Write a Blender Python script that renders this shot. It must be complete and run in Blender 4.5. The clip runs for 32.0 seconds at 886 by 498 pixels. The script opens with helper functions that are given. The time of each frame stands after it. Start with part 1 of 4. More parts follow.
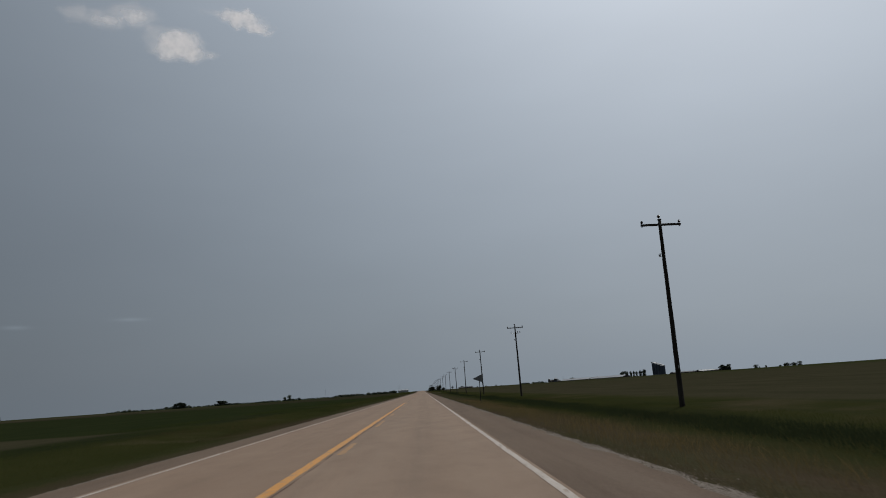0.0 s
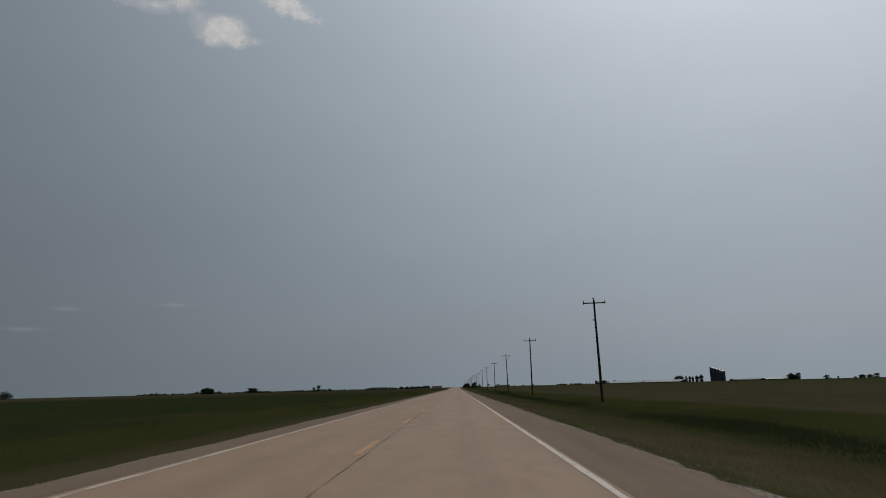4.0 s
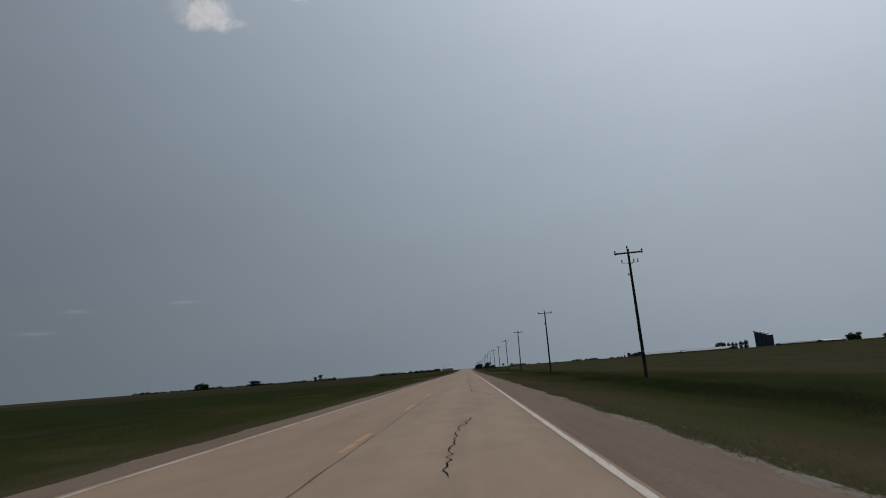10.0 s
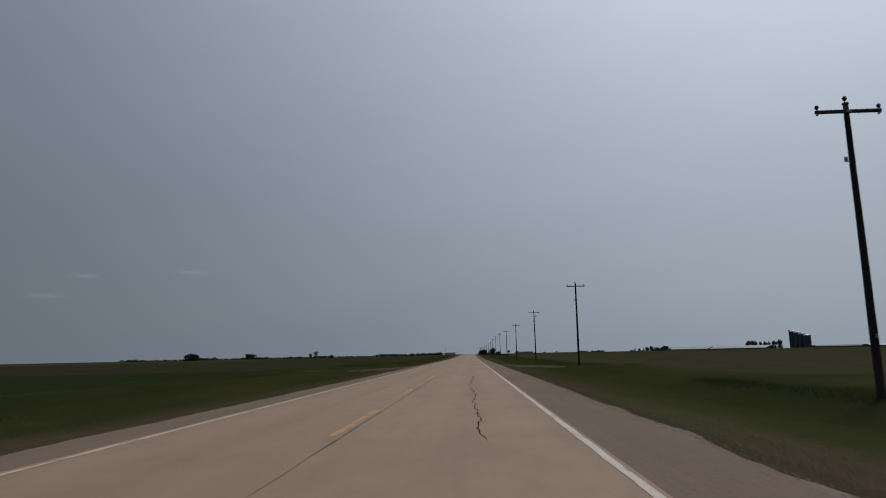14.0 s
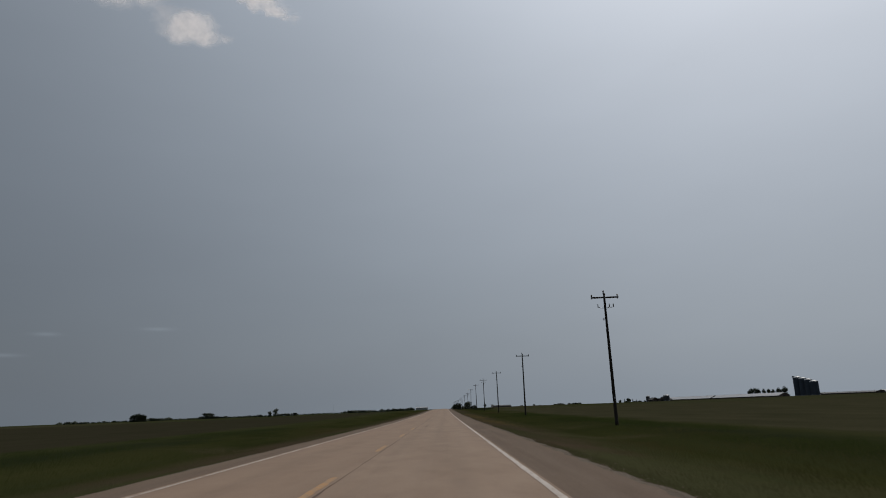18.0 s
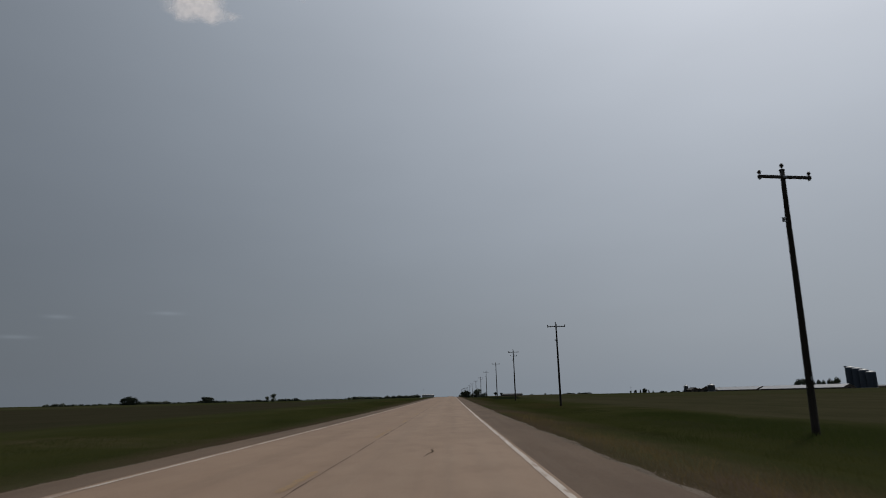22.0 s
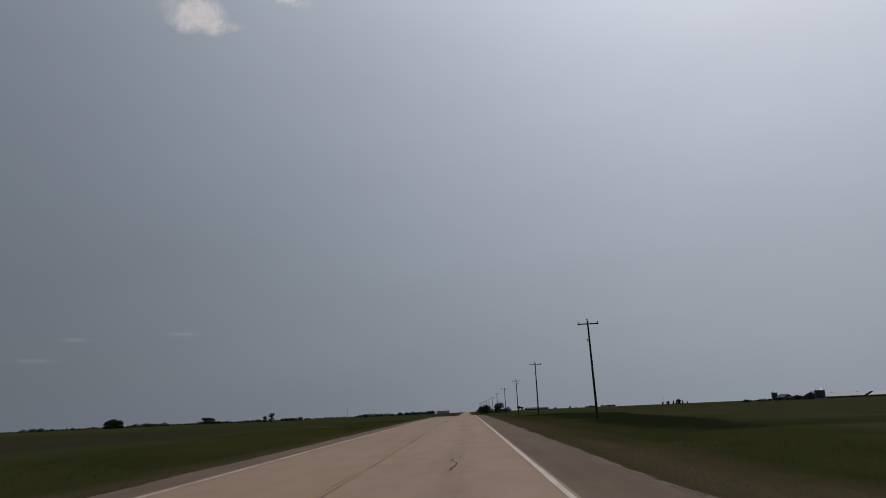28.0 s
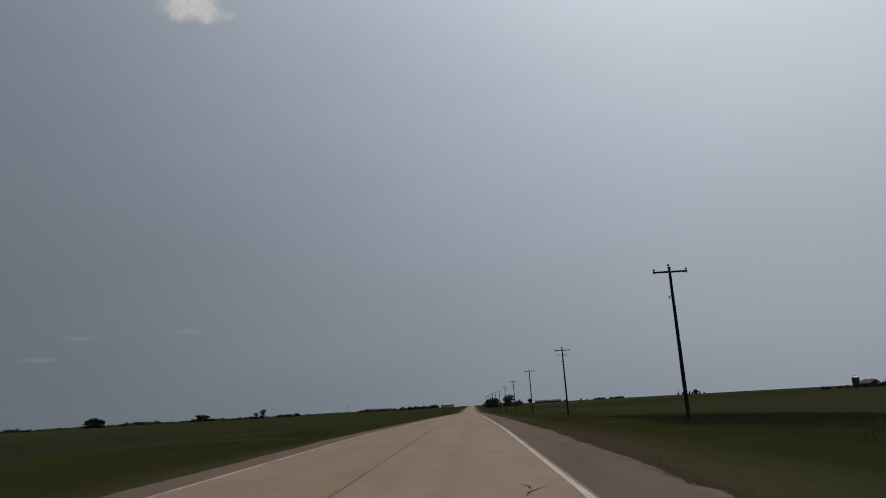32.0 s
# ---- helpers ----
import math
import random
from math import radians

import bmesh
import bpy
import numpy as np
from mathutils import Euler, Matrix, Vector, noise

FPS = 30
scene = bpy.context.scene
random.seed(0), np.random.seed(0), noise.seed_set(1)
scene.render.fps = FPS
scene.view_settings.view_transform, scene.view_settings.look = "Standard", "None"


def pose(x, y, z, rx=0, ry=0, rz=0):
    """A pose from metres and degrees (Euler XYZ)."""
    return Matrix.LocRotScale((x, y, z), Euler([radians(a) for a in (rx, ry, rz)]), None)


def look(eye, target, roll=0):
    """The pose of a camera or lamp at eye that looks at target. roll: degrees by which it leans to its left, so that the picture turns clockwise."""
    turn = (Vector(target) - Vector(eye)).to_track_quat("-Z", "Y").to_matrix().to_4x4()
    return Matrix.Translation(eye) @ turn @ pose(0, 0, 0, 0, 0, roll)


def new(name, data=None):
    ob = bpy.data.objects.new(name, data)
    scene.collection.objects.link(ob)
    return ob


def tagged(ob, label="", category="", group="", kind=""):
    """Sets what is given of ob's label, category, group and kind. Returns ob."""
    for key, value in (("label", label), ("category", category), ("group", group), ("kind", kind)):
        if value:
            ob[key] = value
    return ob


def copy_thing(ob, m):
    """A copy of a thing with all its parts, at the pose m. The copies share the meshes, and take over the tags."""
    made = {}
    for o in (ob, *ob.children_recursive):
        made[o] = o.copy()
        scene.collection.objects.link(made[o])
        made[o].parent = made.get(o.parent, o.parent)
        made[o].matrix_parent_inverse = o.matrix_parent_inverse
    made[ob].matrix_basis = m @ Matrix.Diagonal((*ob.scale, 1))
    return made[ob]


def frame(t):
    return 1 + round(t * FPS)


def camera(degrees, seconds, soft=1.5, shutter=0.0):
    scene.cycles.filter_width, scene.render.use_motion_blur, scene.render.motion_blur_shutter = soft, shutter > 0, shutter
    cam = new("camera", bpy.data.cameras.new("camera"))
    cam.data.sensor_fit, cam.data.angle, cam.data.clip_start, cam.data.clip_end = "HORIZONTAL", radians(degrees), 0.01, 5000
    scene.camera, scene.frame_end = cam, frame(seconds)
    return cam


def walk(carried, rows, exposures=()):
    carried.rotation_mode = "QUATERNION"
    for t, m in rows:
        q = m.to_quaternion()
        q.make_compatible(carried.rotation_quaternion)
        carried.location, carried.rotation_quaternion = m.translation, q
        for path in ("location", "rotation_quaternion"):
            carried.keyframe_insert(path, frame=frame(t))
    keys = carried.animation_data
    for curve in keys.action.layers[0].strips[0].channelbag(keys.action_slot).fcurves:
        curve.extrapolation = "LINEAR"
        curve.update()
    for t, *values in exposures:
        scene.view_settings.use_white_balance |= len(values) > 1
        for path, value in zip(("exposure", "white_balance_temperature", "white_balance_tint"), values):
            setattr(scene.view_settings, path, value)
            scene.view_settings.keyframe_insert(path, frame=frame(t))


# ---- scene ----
# ---------------------------------------------------------------- camera and walk
cam = camera(67.1, 32.0, soft=1.0, shutter=0.1)
PATH = [
    (0.0, 1.95, -40.34, 1.284, -1.67, 11.88, 3.93),
    (0.2, 1.939, -35.364, 1.284, -1.97, 11.52, 3.16),
    (0.5, 1.922, -27.9, 1.284, -0.7, 10.8, 2.14),
    (0.7, 1.911, -22.921, 1.284, -1.19, 10.22, 1.9),
    (1.0, 1.894, -15.46, 1.284, -0.24, 11.62, 1.76),
    (1.2, 1.877, -10.495, 1.284, -0.35, 11.67, 2.11),
    (1.5, 1.851, -3.05, 1.284, 0.29, 13.32, 2.05),
    (1.7, 1.834, 1.921, 1.284, -0.22, 14.05, 2.93),
    (2.0, 1.809, 9.36, 1.284, 0.23, 12.51, 2.54),
    (2.2, 1.769, 14.284, 1.284, 0.67, 12.91, 2.45),
    (2.5, 1.709, 21.69, 1.284, 1.11, 11.74, 2.57),
    (4.5, 1.685, 71.14, 1.284, 0.54, 11.71, 0.72),
    (4.7, 1.705, 76.088, 1.284, -0.45, 11.31, 1.24),
    (5.0, 1.735, 83.51, 1.284, -0.69, 11.51, 1.87),
    (5.2, 1.745, 88.447, 1.284, -0.67, 11.04, 1.92),
    (5.5, 1.761, 95.85, 1.284, -0.47, 11.32, 2.49),
    (5.7, 1.772, 100.784, 1.284, -0.47, 10.94, 2.01),
    (6.0, 1.788, 108.19, 1.284, -0.96, 10.13, 2.4),
    (6.2, 1.776, 113.133, 1.284, -0.26, 10.56, 1.59),
    (6.5, 1.758, 120.55, 1.284, -0.26, 10.5, 1.91),
    (6.7, 1.746, 125.489, 1.284, -0.68, 10.22, 1.65),
    (7.0, 1.729, 132.91, 1.284, 0.93, 11.07, 1.43),
    (7.2, 1.751, 137.873, 1.284, 0.93, 10.59, 1.43),
    (7.5, 1.784, 145.32, 1.284, 0.61, 11.33, 2.79),
    (7.7, 1.806, 150.288, 1.284, 1.12, 11.23, 2.24),
    (8.0, 1.839, 157.72, 1.284, -0.91, 8.78, 2.25),
    (8.2, 1.839, 162.65, 1.284, 1.56, 9.32, 1.92),
    (8.3, 1.84, 165.119, 1.284, 0.53, 8.9, 1.6),
    (8.5, 1.84, 170.04, 1.284, 1.58, 10.45, 1.91),
    (8.7, 1.84, 174.965, 1.284, 1.95, 10.84, 1.21),
    (9.0, 1.84, 182.36, 1.284, 2.08, 11.62, 1.16),
    (9.2, 1.87, 187.3, 1.284, 1.17, 10.89, 1.13),
    (9.5, 1.914, 194.71, 1.284, 1.73, 11.58, 1.91),
    (9.7, 1.943, 199.644, 1.284, 1.36, 10.81, 2.74),
    (10.0, 1.987, 207.05, 1.284, 2.18, 10.34, 4.36),
    (10.2, 1.993, 211.997, 1.284, 2.0, 9.57, 3.19),
    (10.3, 1.995, 214.469, 1.284, 1.55, 10.4, 3.94),
    (10.4, 1.998, 216.942, 1.284, 2.5, 11.17, 3.95),
    (10.5, 2.001, 219.42, 1.284, 2.57, 11.95, 3.07),
    (10.6, 2.004, 221.891, 1.284, 0.68, 12.38, 2.12),
    (10.7, 2.007, 224.366, 1.284, -4.91, 11.78, 0.83),
    (10.8, 2.009, 226.841, 1.284, -5.47, 9.86, 2.78),
    (10.9, 2.012, 229.317, 1.284, -6.39, 9.26, 3.37),
    (11.0, 2.015, 231.79, 1.284, -4.54, 9.16, 7.38),
    (11.1, 2.012, 234.269, 1.284, -2.54, 10.1, 6.41),
    (11.2, 2.009, 236.745, 1.284, -0.21, 12.76, 6.1),
    (11.3, 2.007, 239.222, 1.284, 1.88, 13.31, 4.16),
    (11.4, 2.004, 241.699, 1.284, 0.27, 12.31, 1.57),
    (11.5, 2.001, 244.18, 1.284, -1.83, 10.86, 2.18),
    (11.6, 1.998, 246.663, 1.284, -2.25, 10.2, 2.58),
    (11.7, 1.995, 249.14, 1.284, -1.85, 10.08, 2.23),
    (12.0, 1.987, 256.57, 1.284, 1.27, 10.77, 2.28),
    (12.2, 1.979, 261.51, 1.284, 1.46, 9.75, 1.62),
    (12.5, 1.966, 268.92, 1.284, 2.47, 10.32, 2.14),
    (12.7, 1.958, 273.879, 1.284, 2.13, 10.57, 1.83),
    (13.0, 1.946, 281.28, 1.284, 2.46, 10.18, 1.41),
    (13.2, 1.945, 286.162, 1.284, 2.83, 9.72, 1.37),
    (13.5, 1.943, 293.47, 1.284, 2.54, 9.69, 1.59),
    (13.7, 1.942, 298.343, 1.284, 2.97, 9.48, 1.27),
    (14.0, 1.941, 305.65, 1.284, 2.42, 9.0, 1.18),
    (14.2, 1.919, 310.515, 1.284, 3.54, 9.16, 0.93),
    (14.5, 1.885, 317.82, 1.284, 4.28, 9.87, 1.06),
    (16.5, 1.87, 366.63, 1.284, 5.07, 13.96, 1.94),
    (16.7, 1.883, 371.522, 1.284, 4.88, 13.6, 1.86),
    (17.0, 1.902, 378.87, 1.284, 0.43, 12.42, 0.8),
    (17.2, 1.906, 383.81, 1.284, 0.43, 11.93, 1.59),
    (17.5, 1.911, 391.23, 1.284, -0.23, 12.4, 1.73),
    (17.7, 1.915, 396.171, 1.284, -0.37, 11.99, 2.0),
    (18.0, 1.92, 403.59, 1.284, 0.12, 13.48, 2.16),
    (18.2, 1.936, 408.545, 1.284, 0.55, 13.93, 2.7),
    (18.5, 1.959, 415.98, 1.284, -0.22, 12.84, 2.03),
    (18.7, 1.974, 420.941, 1.284, -0.19, 13.53, 3.42),
    (19.0, 1.997, 428.37, 1.284, -1.26, 12.69, 3.41),
    (19.2, 2.005, 433.304, 1.284, -0.68, 13.69, 3.42),
    (19.5, 2.018, 440.7, 1.284, -0.19, 13.76, 2.83),
    (19.7, 2.026, 445.634, 1.284, -0.29, 13.63, 2.92),
    (20.0, 2.039, 453.03, 1.284, -0.33, 13.82, 2.15),
    (20.2, 2.044, 457.955, 1.284, -0.14, 13.87, 2.47),
    (20.5, 2.051, 465.34, 1.284, -0.2, 12.47, 0.93),
    (20.7, 2.055, 470.269, 1.284, 0.28, 12.84, 1.35),
    (21.0, 2.062, 477.65, 1.284, 0.73, 13.41, 1.32),
    (21.2, 2.066, 482.551, 1.293, 1.06, 12.81, 2.1),
    (21.5, 2.071, 489.9, 1.307, 1.11, 13.1, 2.25),
    (21.7, 2.074, 494.815, 1.318, 1.21, 13.29, 2.22),
    (22.0, 2.079, 502.16, 1.335, 0.7, 12.49, 1.28),
    (22.2, 2.062, 507.016, 1.346, 1.76, 13.95, 1.83),
    (22.5, 2.036, 514.29, 1.363, 2.35, 15.3, 1.52),
    (22.7, 2.018, 519.142, 1.374, 2.46, 15.03, 1.76),
    (23.0, 1.992, 526.42, 1.391, 2.51, 14.51, 0.76),
    (23.2, 1.984, 531.273, 1.402, 3.12, 14.18, 1.55),
    (23.5, 1.972, 538.55, 1.419, 1.62, 12.88, 0.6),
    (23.7, 1.964, 543.396, 1.439, 1.23, 12.98, 0.85),
    (24.0, 1.952, 550.67, 1.47, 1.33, 12.35, 1.04),
    (24.2, 1.968, 555.53, 1.492, 0.82, 11.45, 1.16),
    (24.5, 1.991, 562.82, 1.524, 0.62, 12.22, 1.44),
    (24.7, 2.007, 567.674, 1.546, 0.97, 11.91, 1.53),
    (25.0, 2.031, 574.96, 1.578, 0.52, 12.39, 1.54),
    (25.2, 2.064, 579.831, 1.6, 1.15, 13.11, 1.47),
    (25.5, 2.114, 587.13, 1.632, 1.93, 13.5, 1.78),
    (27.5, 2.153, 635.74, 1.897, 2.67, 15.07, 2.15),
    (27.7, 2.154, 640.614, 1.925, 2.11, 14.05, 2.26),
    (28.0, 2.156, 647.93, 1.968, 2.06, 13.8, 2.39),
    (28.2, 2.183, 652.813, 1.996, 2.03, 14.11, 2.91),
    (28.5, 2.224, 660.13, 2.039, 1.9, 13.62, 2.32),
    (28.7, 2.208, 665.0, 2.068, 2.15, 13.68, 3.0),
    (29.0, 2.185, 672.29, 2.111, 1.37, 13.6, 3.0),
    (29.2, 2.165, 677.122, 2.14, 2.67, 13.47, 2.93),
    (29.5, 2.136, 684.4, 2.183, 2.22, 12.94, 2.36),
    (29.7, 2.126, 689.294, 2.212, 2.47, 13.13, 2.31),
    (30.0, 2.11, 696.66, 2.256, 1.48, 11.81, 1.7),
    (30.2, 2.103, 701.576, 2.285, 2.58, 12.65, 2.07),
    (30.5, 2.093, 708.98, 2.329, 1.84, 12.53, 2.39),
    (30.7, 2.081, 713.939, 2.357, 2.5, 13.01, 2.39),
    (31.0, 2.064, 721.41, 2.399, 2.68, 12.91, 1.62),
    (31.2, 2.06, 726.412, 2.417, 2.96, 13.15, 2.28),
    (31.5, 2.053, 733.95, 2.445, 1.66, 12.24, 2.81),
    (31.7, 2.065, 739.0, 2.464, 2.16, 13.02, 3.31),
    (32.0, 2.083, 746.61, 2.492, 2.48, 13.32, 3.08),
]
walk(cam, [(t, pose(x, y, z, 90 + pitch, roll, yaw)) for t, x, y, z, yaw, pitch, roll in PATH],
     exposures=((0, 0.02, 6420, 8), (2, 0.02, 6580, 6), (5, 0.02, 6450, 7), (8, 0.13, 6300, 5.5), (9, 0.08, 6250, 7), (10, 0.07, 6300, 7), (11, 0.08, 6480, 8), (12, 0.09, 6350, 9), (14, 0.14, 6330, 9.5), (16.5, 0.12, 6450, 9.5),
                (17, 0.12, 6500, 9.5), (18, 0.02, 6500, 9.5), (19, 0.05, 6550, 9.5), (20, -0.06, 6520, 10), (22, 0.0, 6550, 10), (24, 0.02, 6500, 11.5), (25, 0.02, 6450, 10.5), (28, 0.02, 6500, 12.5), (29, 0.02, 6620, 11.5), (30, 0.03, 6520, 8.5), (32, 0.02, 6480, 9)))

# ---------------------------------------------------------------- sky, sun, exposure
SUN_AZ, SUN_EL = radians(37), radians(55)
SUN_DIR = Vector((math.sin(SUN_AZ) * math.cos(SUN_EL), math.cos(SUN_AZ) * math.cos(SUN_EL), math.sin(SUN_EL)))
world = bpy.data.worlds.new("hazy_sky")
scene.world = world
world.use_nodes = True
wn, wl = world.node_tree.nodes, world.node_tree.links
wn.clear()


def wnode(kind, **kw):
    n = wn.new(kind)
    for k, v in kw.items():
        if k == "operation":
            n.operation = v
    return n


def wmath(op, a, b=None):
    n = wnode("ShaderNodeMath", operation=op)
    for i, v in enumerate((a, b)):
        if v is None:
            continue
        if isinstance(v, (int, float)):
            n.inputs[i].default_value = v
        else:
            wl.new(v, n.inputs[i])
    return n.outputs[0]


w_out = wn.new("ShaderNodeOutputWorld")
w_bg = wn.new("ShaderNodeBackground")
w_bg.inputs["Strength"].default_value = 0.1
w_sky = wn.new("ShaderNodeTexSky")
w_sky.sky_type = "NISHITA"
w_sky.sun_disc = False
w_sky.sun_elevation, w_sky.sun_rotation = SUN_EL, SUN_AZ
w_sky.air_density, w_sky.dust_density, w_sky.ozone_density = 1.0, 6.0, 1.0
w_dir = wn.new("ShaderNodeTexCoord").outputs["Generated"]
w_dot = wn.new("ShaderNodeVectorMath")
w_dot.operation = "DOT_PRODUCT"
wl.new(w_dir, w_dot.inputs[0])
w_dot.inputs[1].default_value = SUN_DIR
d = wmath("MAXIMUM", w_dot.outputs["Value"], 0.0)
# thick haze: brighter the nearer to the sun
haze = wmath("ADD", wmath("ADD", wmath("MULTIPLY", wmath("POWER", d, 2.5), 5.0), wmath("MULTIPLY", wmath("POWER", d, 10.0), 2.5)), 1.15)
# a little brighter again low over the horizon
w_sep = wn.new("ShaderNodeSeparateXYZ")
wl.new(w_dir, w_sep.inputs[0])
low = wmath("POWER", wmath("SUBTRACT", 1.0, wmath("MAXIMUM", w_sep.outputs["Z"], 0.0)), 6.0)
haze = wmath("ADD", haze, wmath("MULTIPLY", low, wmath("ADD", wmath("MULTIPLY", d, 0.87), 0.2)))
# faint uneven veil
w_map = wn.new("ShaderNodeMapping")
w_map.inputs["Scale"].default_value = (1.0, 1.0, 3.0)
wl.new(w_dir, w_map.inputs["Vector"])
w_noise = wn.new("ShaderNodeTexNoise")
w_noise.inputs["Scale"].default_value = 2.4
w_noise.inputs["Detail"].default_value = 3.0
wl.new(w_map.outputs[0], w_noise.inputs["Vector"])
veil = wmath("ADD", wmath("MULTIPLY", w_noise.outputs[0], 0.16), 0.92)
haze = wmath("MULTIPLY", haze, veil)
# thin cloud streaks low in the north-west
for az, el, ra, re_ in ((-30.6, 6.45, 0.8, 0.14), (-33.2, 4.9, 1.1, 0.13), (-23.0, 6.95, 1.0, 0.13)):
    c0 = Vector((math.sin(radians(az)) * math.cos(radians(el)), math.cos(radians(az)) * math.cos(radians(el)), math.sin(radians(el))))
    side = Vector((math.cos(radians(az)), -math.sin(radians(az)), 0))
    parts = []
    for axis, width in ((side, radians(ra)), (side.cross(c0), radians(re_))):
        dn = wn.new("ShaderNodeVectorMath")
        dn.operation = "DOT_PRODUCT"
        wl.new(w_dir, dn.inputs[0])
        dn.inputs[1].default_value = axis
        q = wmath("DIVIDE", dn.outputs["Value"], width)
        parts.append(wmath("MULTIPLY", q, q))
    fwd = wnode("ShaderNodeVectorMath", operation="DOT_PRODUCT")
    wl.new(w_dir, fwd.inputs[0])
    fwd.inputs[1].default_value = c0
    ahead = wmath("GREATER_THAN", fwd.outputs["Value"], 0.9)
    bump_ = wmath("MULTIPLY", wmath("POWER", 2.718, wmath("MULTIPLY", wmath("ADD", parts[0], parts[1]), -1.0)), ahead)
    haze = wmath("ADD", haze, wmath("MULTIPLY", bump_, 0.38))
w_tint = wn.new("ShaderNodeMix")
w_tint.data_type = "RGBA"
w_tint.blend_type = "MIX"
wl.new(wmath("POWER", d, 3.0), w_tint.inputs["Factor"])
w_tint.inputs["A"].default_value = (0.86, 1.0, 1.17, 1)
w_tint.inputs["B"].default_value = (0.93, 1.0, 1.12, 1)
w_col = wn.new("ShaderNodeVectorMath")
w_col.operation = "SCALE"
wl.new(w_tint.outputs["Result"], w_col.inputs[0])
wl.new(haze, w_col.inputs["Scale"])
w_mix = wn.new("ShaderNodeMix")
w_mix.data_type = "RGBA"
w_mix.inputs["Factor"].default_value = 0.93
wl.new(w_sky.outputs[0], w_mix.inputs["A"])
wl.new(w_col.outputs[0], w_mix.inputs["B"])
wl.new(w_mix.outputs["Result"], w_bg.inputs["Color"])
wl.new(w_bg.outputs[0], w_out.inputs[0])

sun = new("sun", bpy.data.lights.new("sun", "SUN"))
sun.data.energy, sun.data.angle, sun.data.color = 1.5, radians(6), (1.0, 0.93, 0.84)
sun.matrix_world = look(SUN_DIR * 100, (0, 0, 0))


# ---------------------------------------------------------------- materials
class Mat:
    """A small builder for node materials."""

    def __init__(self, name, rough=0.9, metal=0.0, spec=0.3):
        self.m = bpy.data.materials.new(name)
        self.m.use_nodes = True
        self.n, self.l = self.m.node_tree.nodes, self.m.node_tree.links
        self.b = self.n["Principled BSDF"]
        self.b.inputs["Roughness"].default_value = rough
        self.b.inputs["Metallic"].default_value = metal
        self.b.inputs["Specular IOR Level"].default_value = spec
        self.co = self.n.new("ShaderNodeTexCoord").outputs["Object"]

    def put(self, socket, v):
        if isinstance(v, (int, float)):
            socket.default_value = v
        elif isinstance(v, tuple):
            socket.default_value = (*v, 1) if len(socket.default_value) == 4 and len(v) == 3 else v
        else:
            self.l.new(v, socket)

    def math(self, op, a, b=0.0, clamp=False):
        n = self.n.new("ShaderNodeMath")
        n.operation, n.use_clamp = op, clamp
        self.put(n.inputs[0], a)
        self.put(n.inputs[1], b)
        return n.outputs[0]

    def noise(self, scale, detail=4.0, stretch=(1, 1, 1), rough=0.6):
        mp = self.n.new("ShaderNodeMapping")
        mp.inputs["Scale"].default_value = stretch
        self.l.new(self.co, mp.inputs["Vector"])
        t = self.n.new("ShaderNodeTexNoise")
        t.inputs["Scale"].default_value, t.inputs["Detail"].default_value, t.inputs["Roughness"].default_value = scale, detail, rough
        self.l.new(mp.outputs[0], t.inputs["Vector"])
        return t.outputs[0]

    def span(self, v, lo, hi, a=0.0, b=1.0):
        n = self.n.new("ShaderNodeMapRange")
        self.put(n.inputs["Value"], v)
        for k, x in (("From Min", lo), ("From Max", hi), ("To Min", a), ("To Max", b)):
            n.inputs[k].default_value = x
        return n.outputs[0]

    def mix(self, f, a, b, mode="MIX"):
        n = self.n.new("ShaderNodeMix")
        n.data_type, n.blend_type = "RGBA", mode
        self.put(n.inputs["Factor"], f)
        self.put(n.inputs["A"], a)
        self.put(n.inputs["B"], b)
        return n.outputs["Result"]

    def xyz(self):
        s = self.n.new("ShaderNodeSeparateXYZ")
        self.l.new(self.co, s.inputs[0])
        return s.outputs

    def random(self, island=False):
        if island:
            return self.n.new("ShaderNodeNewGeometry").outputs["Random Per Island"]
        return self.n.new("ShaderNodeObjectInfo").outputs["Random"]

    def bump(self, h, strength=0.4, dist=0.02):
        n = self.n.new("ShaderNodeBump")
        n.inputs["Strength"].default_value, n.inputs["Distance"].default_value = strength, dist
        self.l.new(h, n.inputs["Height"])
        self.l.new(n.outputs[0], self.b.inputs["Normal"])

    def color(self, c):
        self.put(self.b.inputs["Base Color"], c)
        return self.m


def simple(name, a, b, scale=3.0, rough=0.85, metal=0.0, bump=0.3, stretch=(1, 1, 1), spec=0.3, var=0.0, island=False):
    k = Mat(name, rough, metal, spec)
    n1 = k.noise(scale, 5, stretch)
    n2 = k.noise(scale * 7.3, 3, stretch)
    c = k.mix(k.span(n1, 0.3, 0.7), a, b)
    c = k.mix(k.span(n2, 0.35, 0.75, 0.0, 0.45), c, tuple(x * 0.62 for x in a))
    if var:
        c = k.mix(k.math("MULTIPLY", k.random(island), var), c, tuple(min(1, x * 1.6) for x in b))
    if bump:
        k.bump(n2, bump)
    return k.color(c)


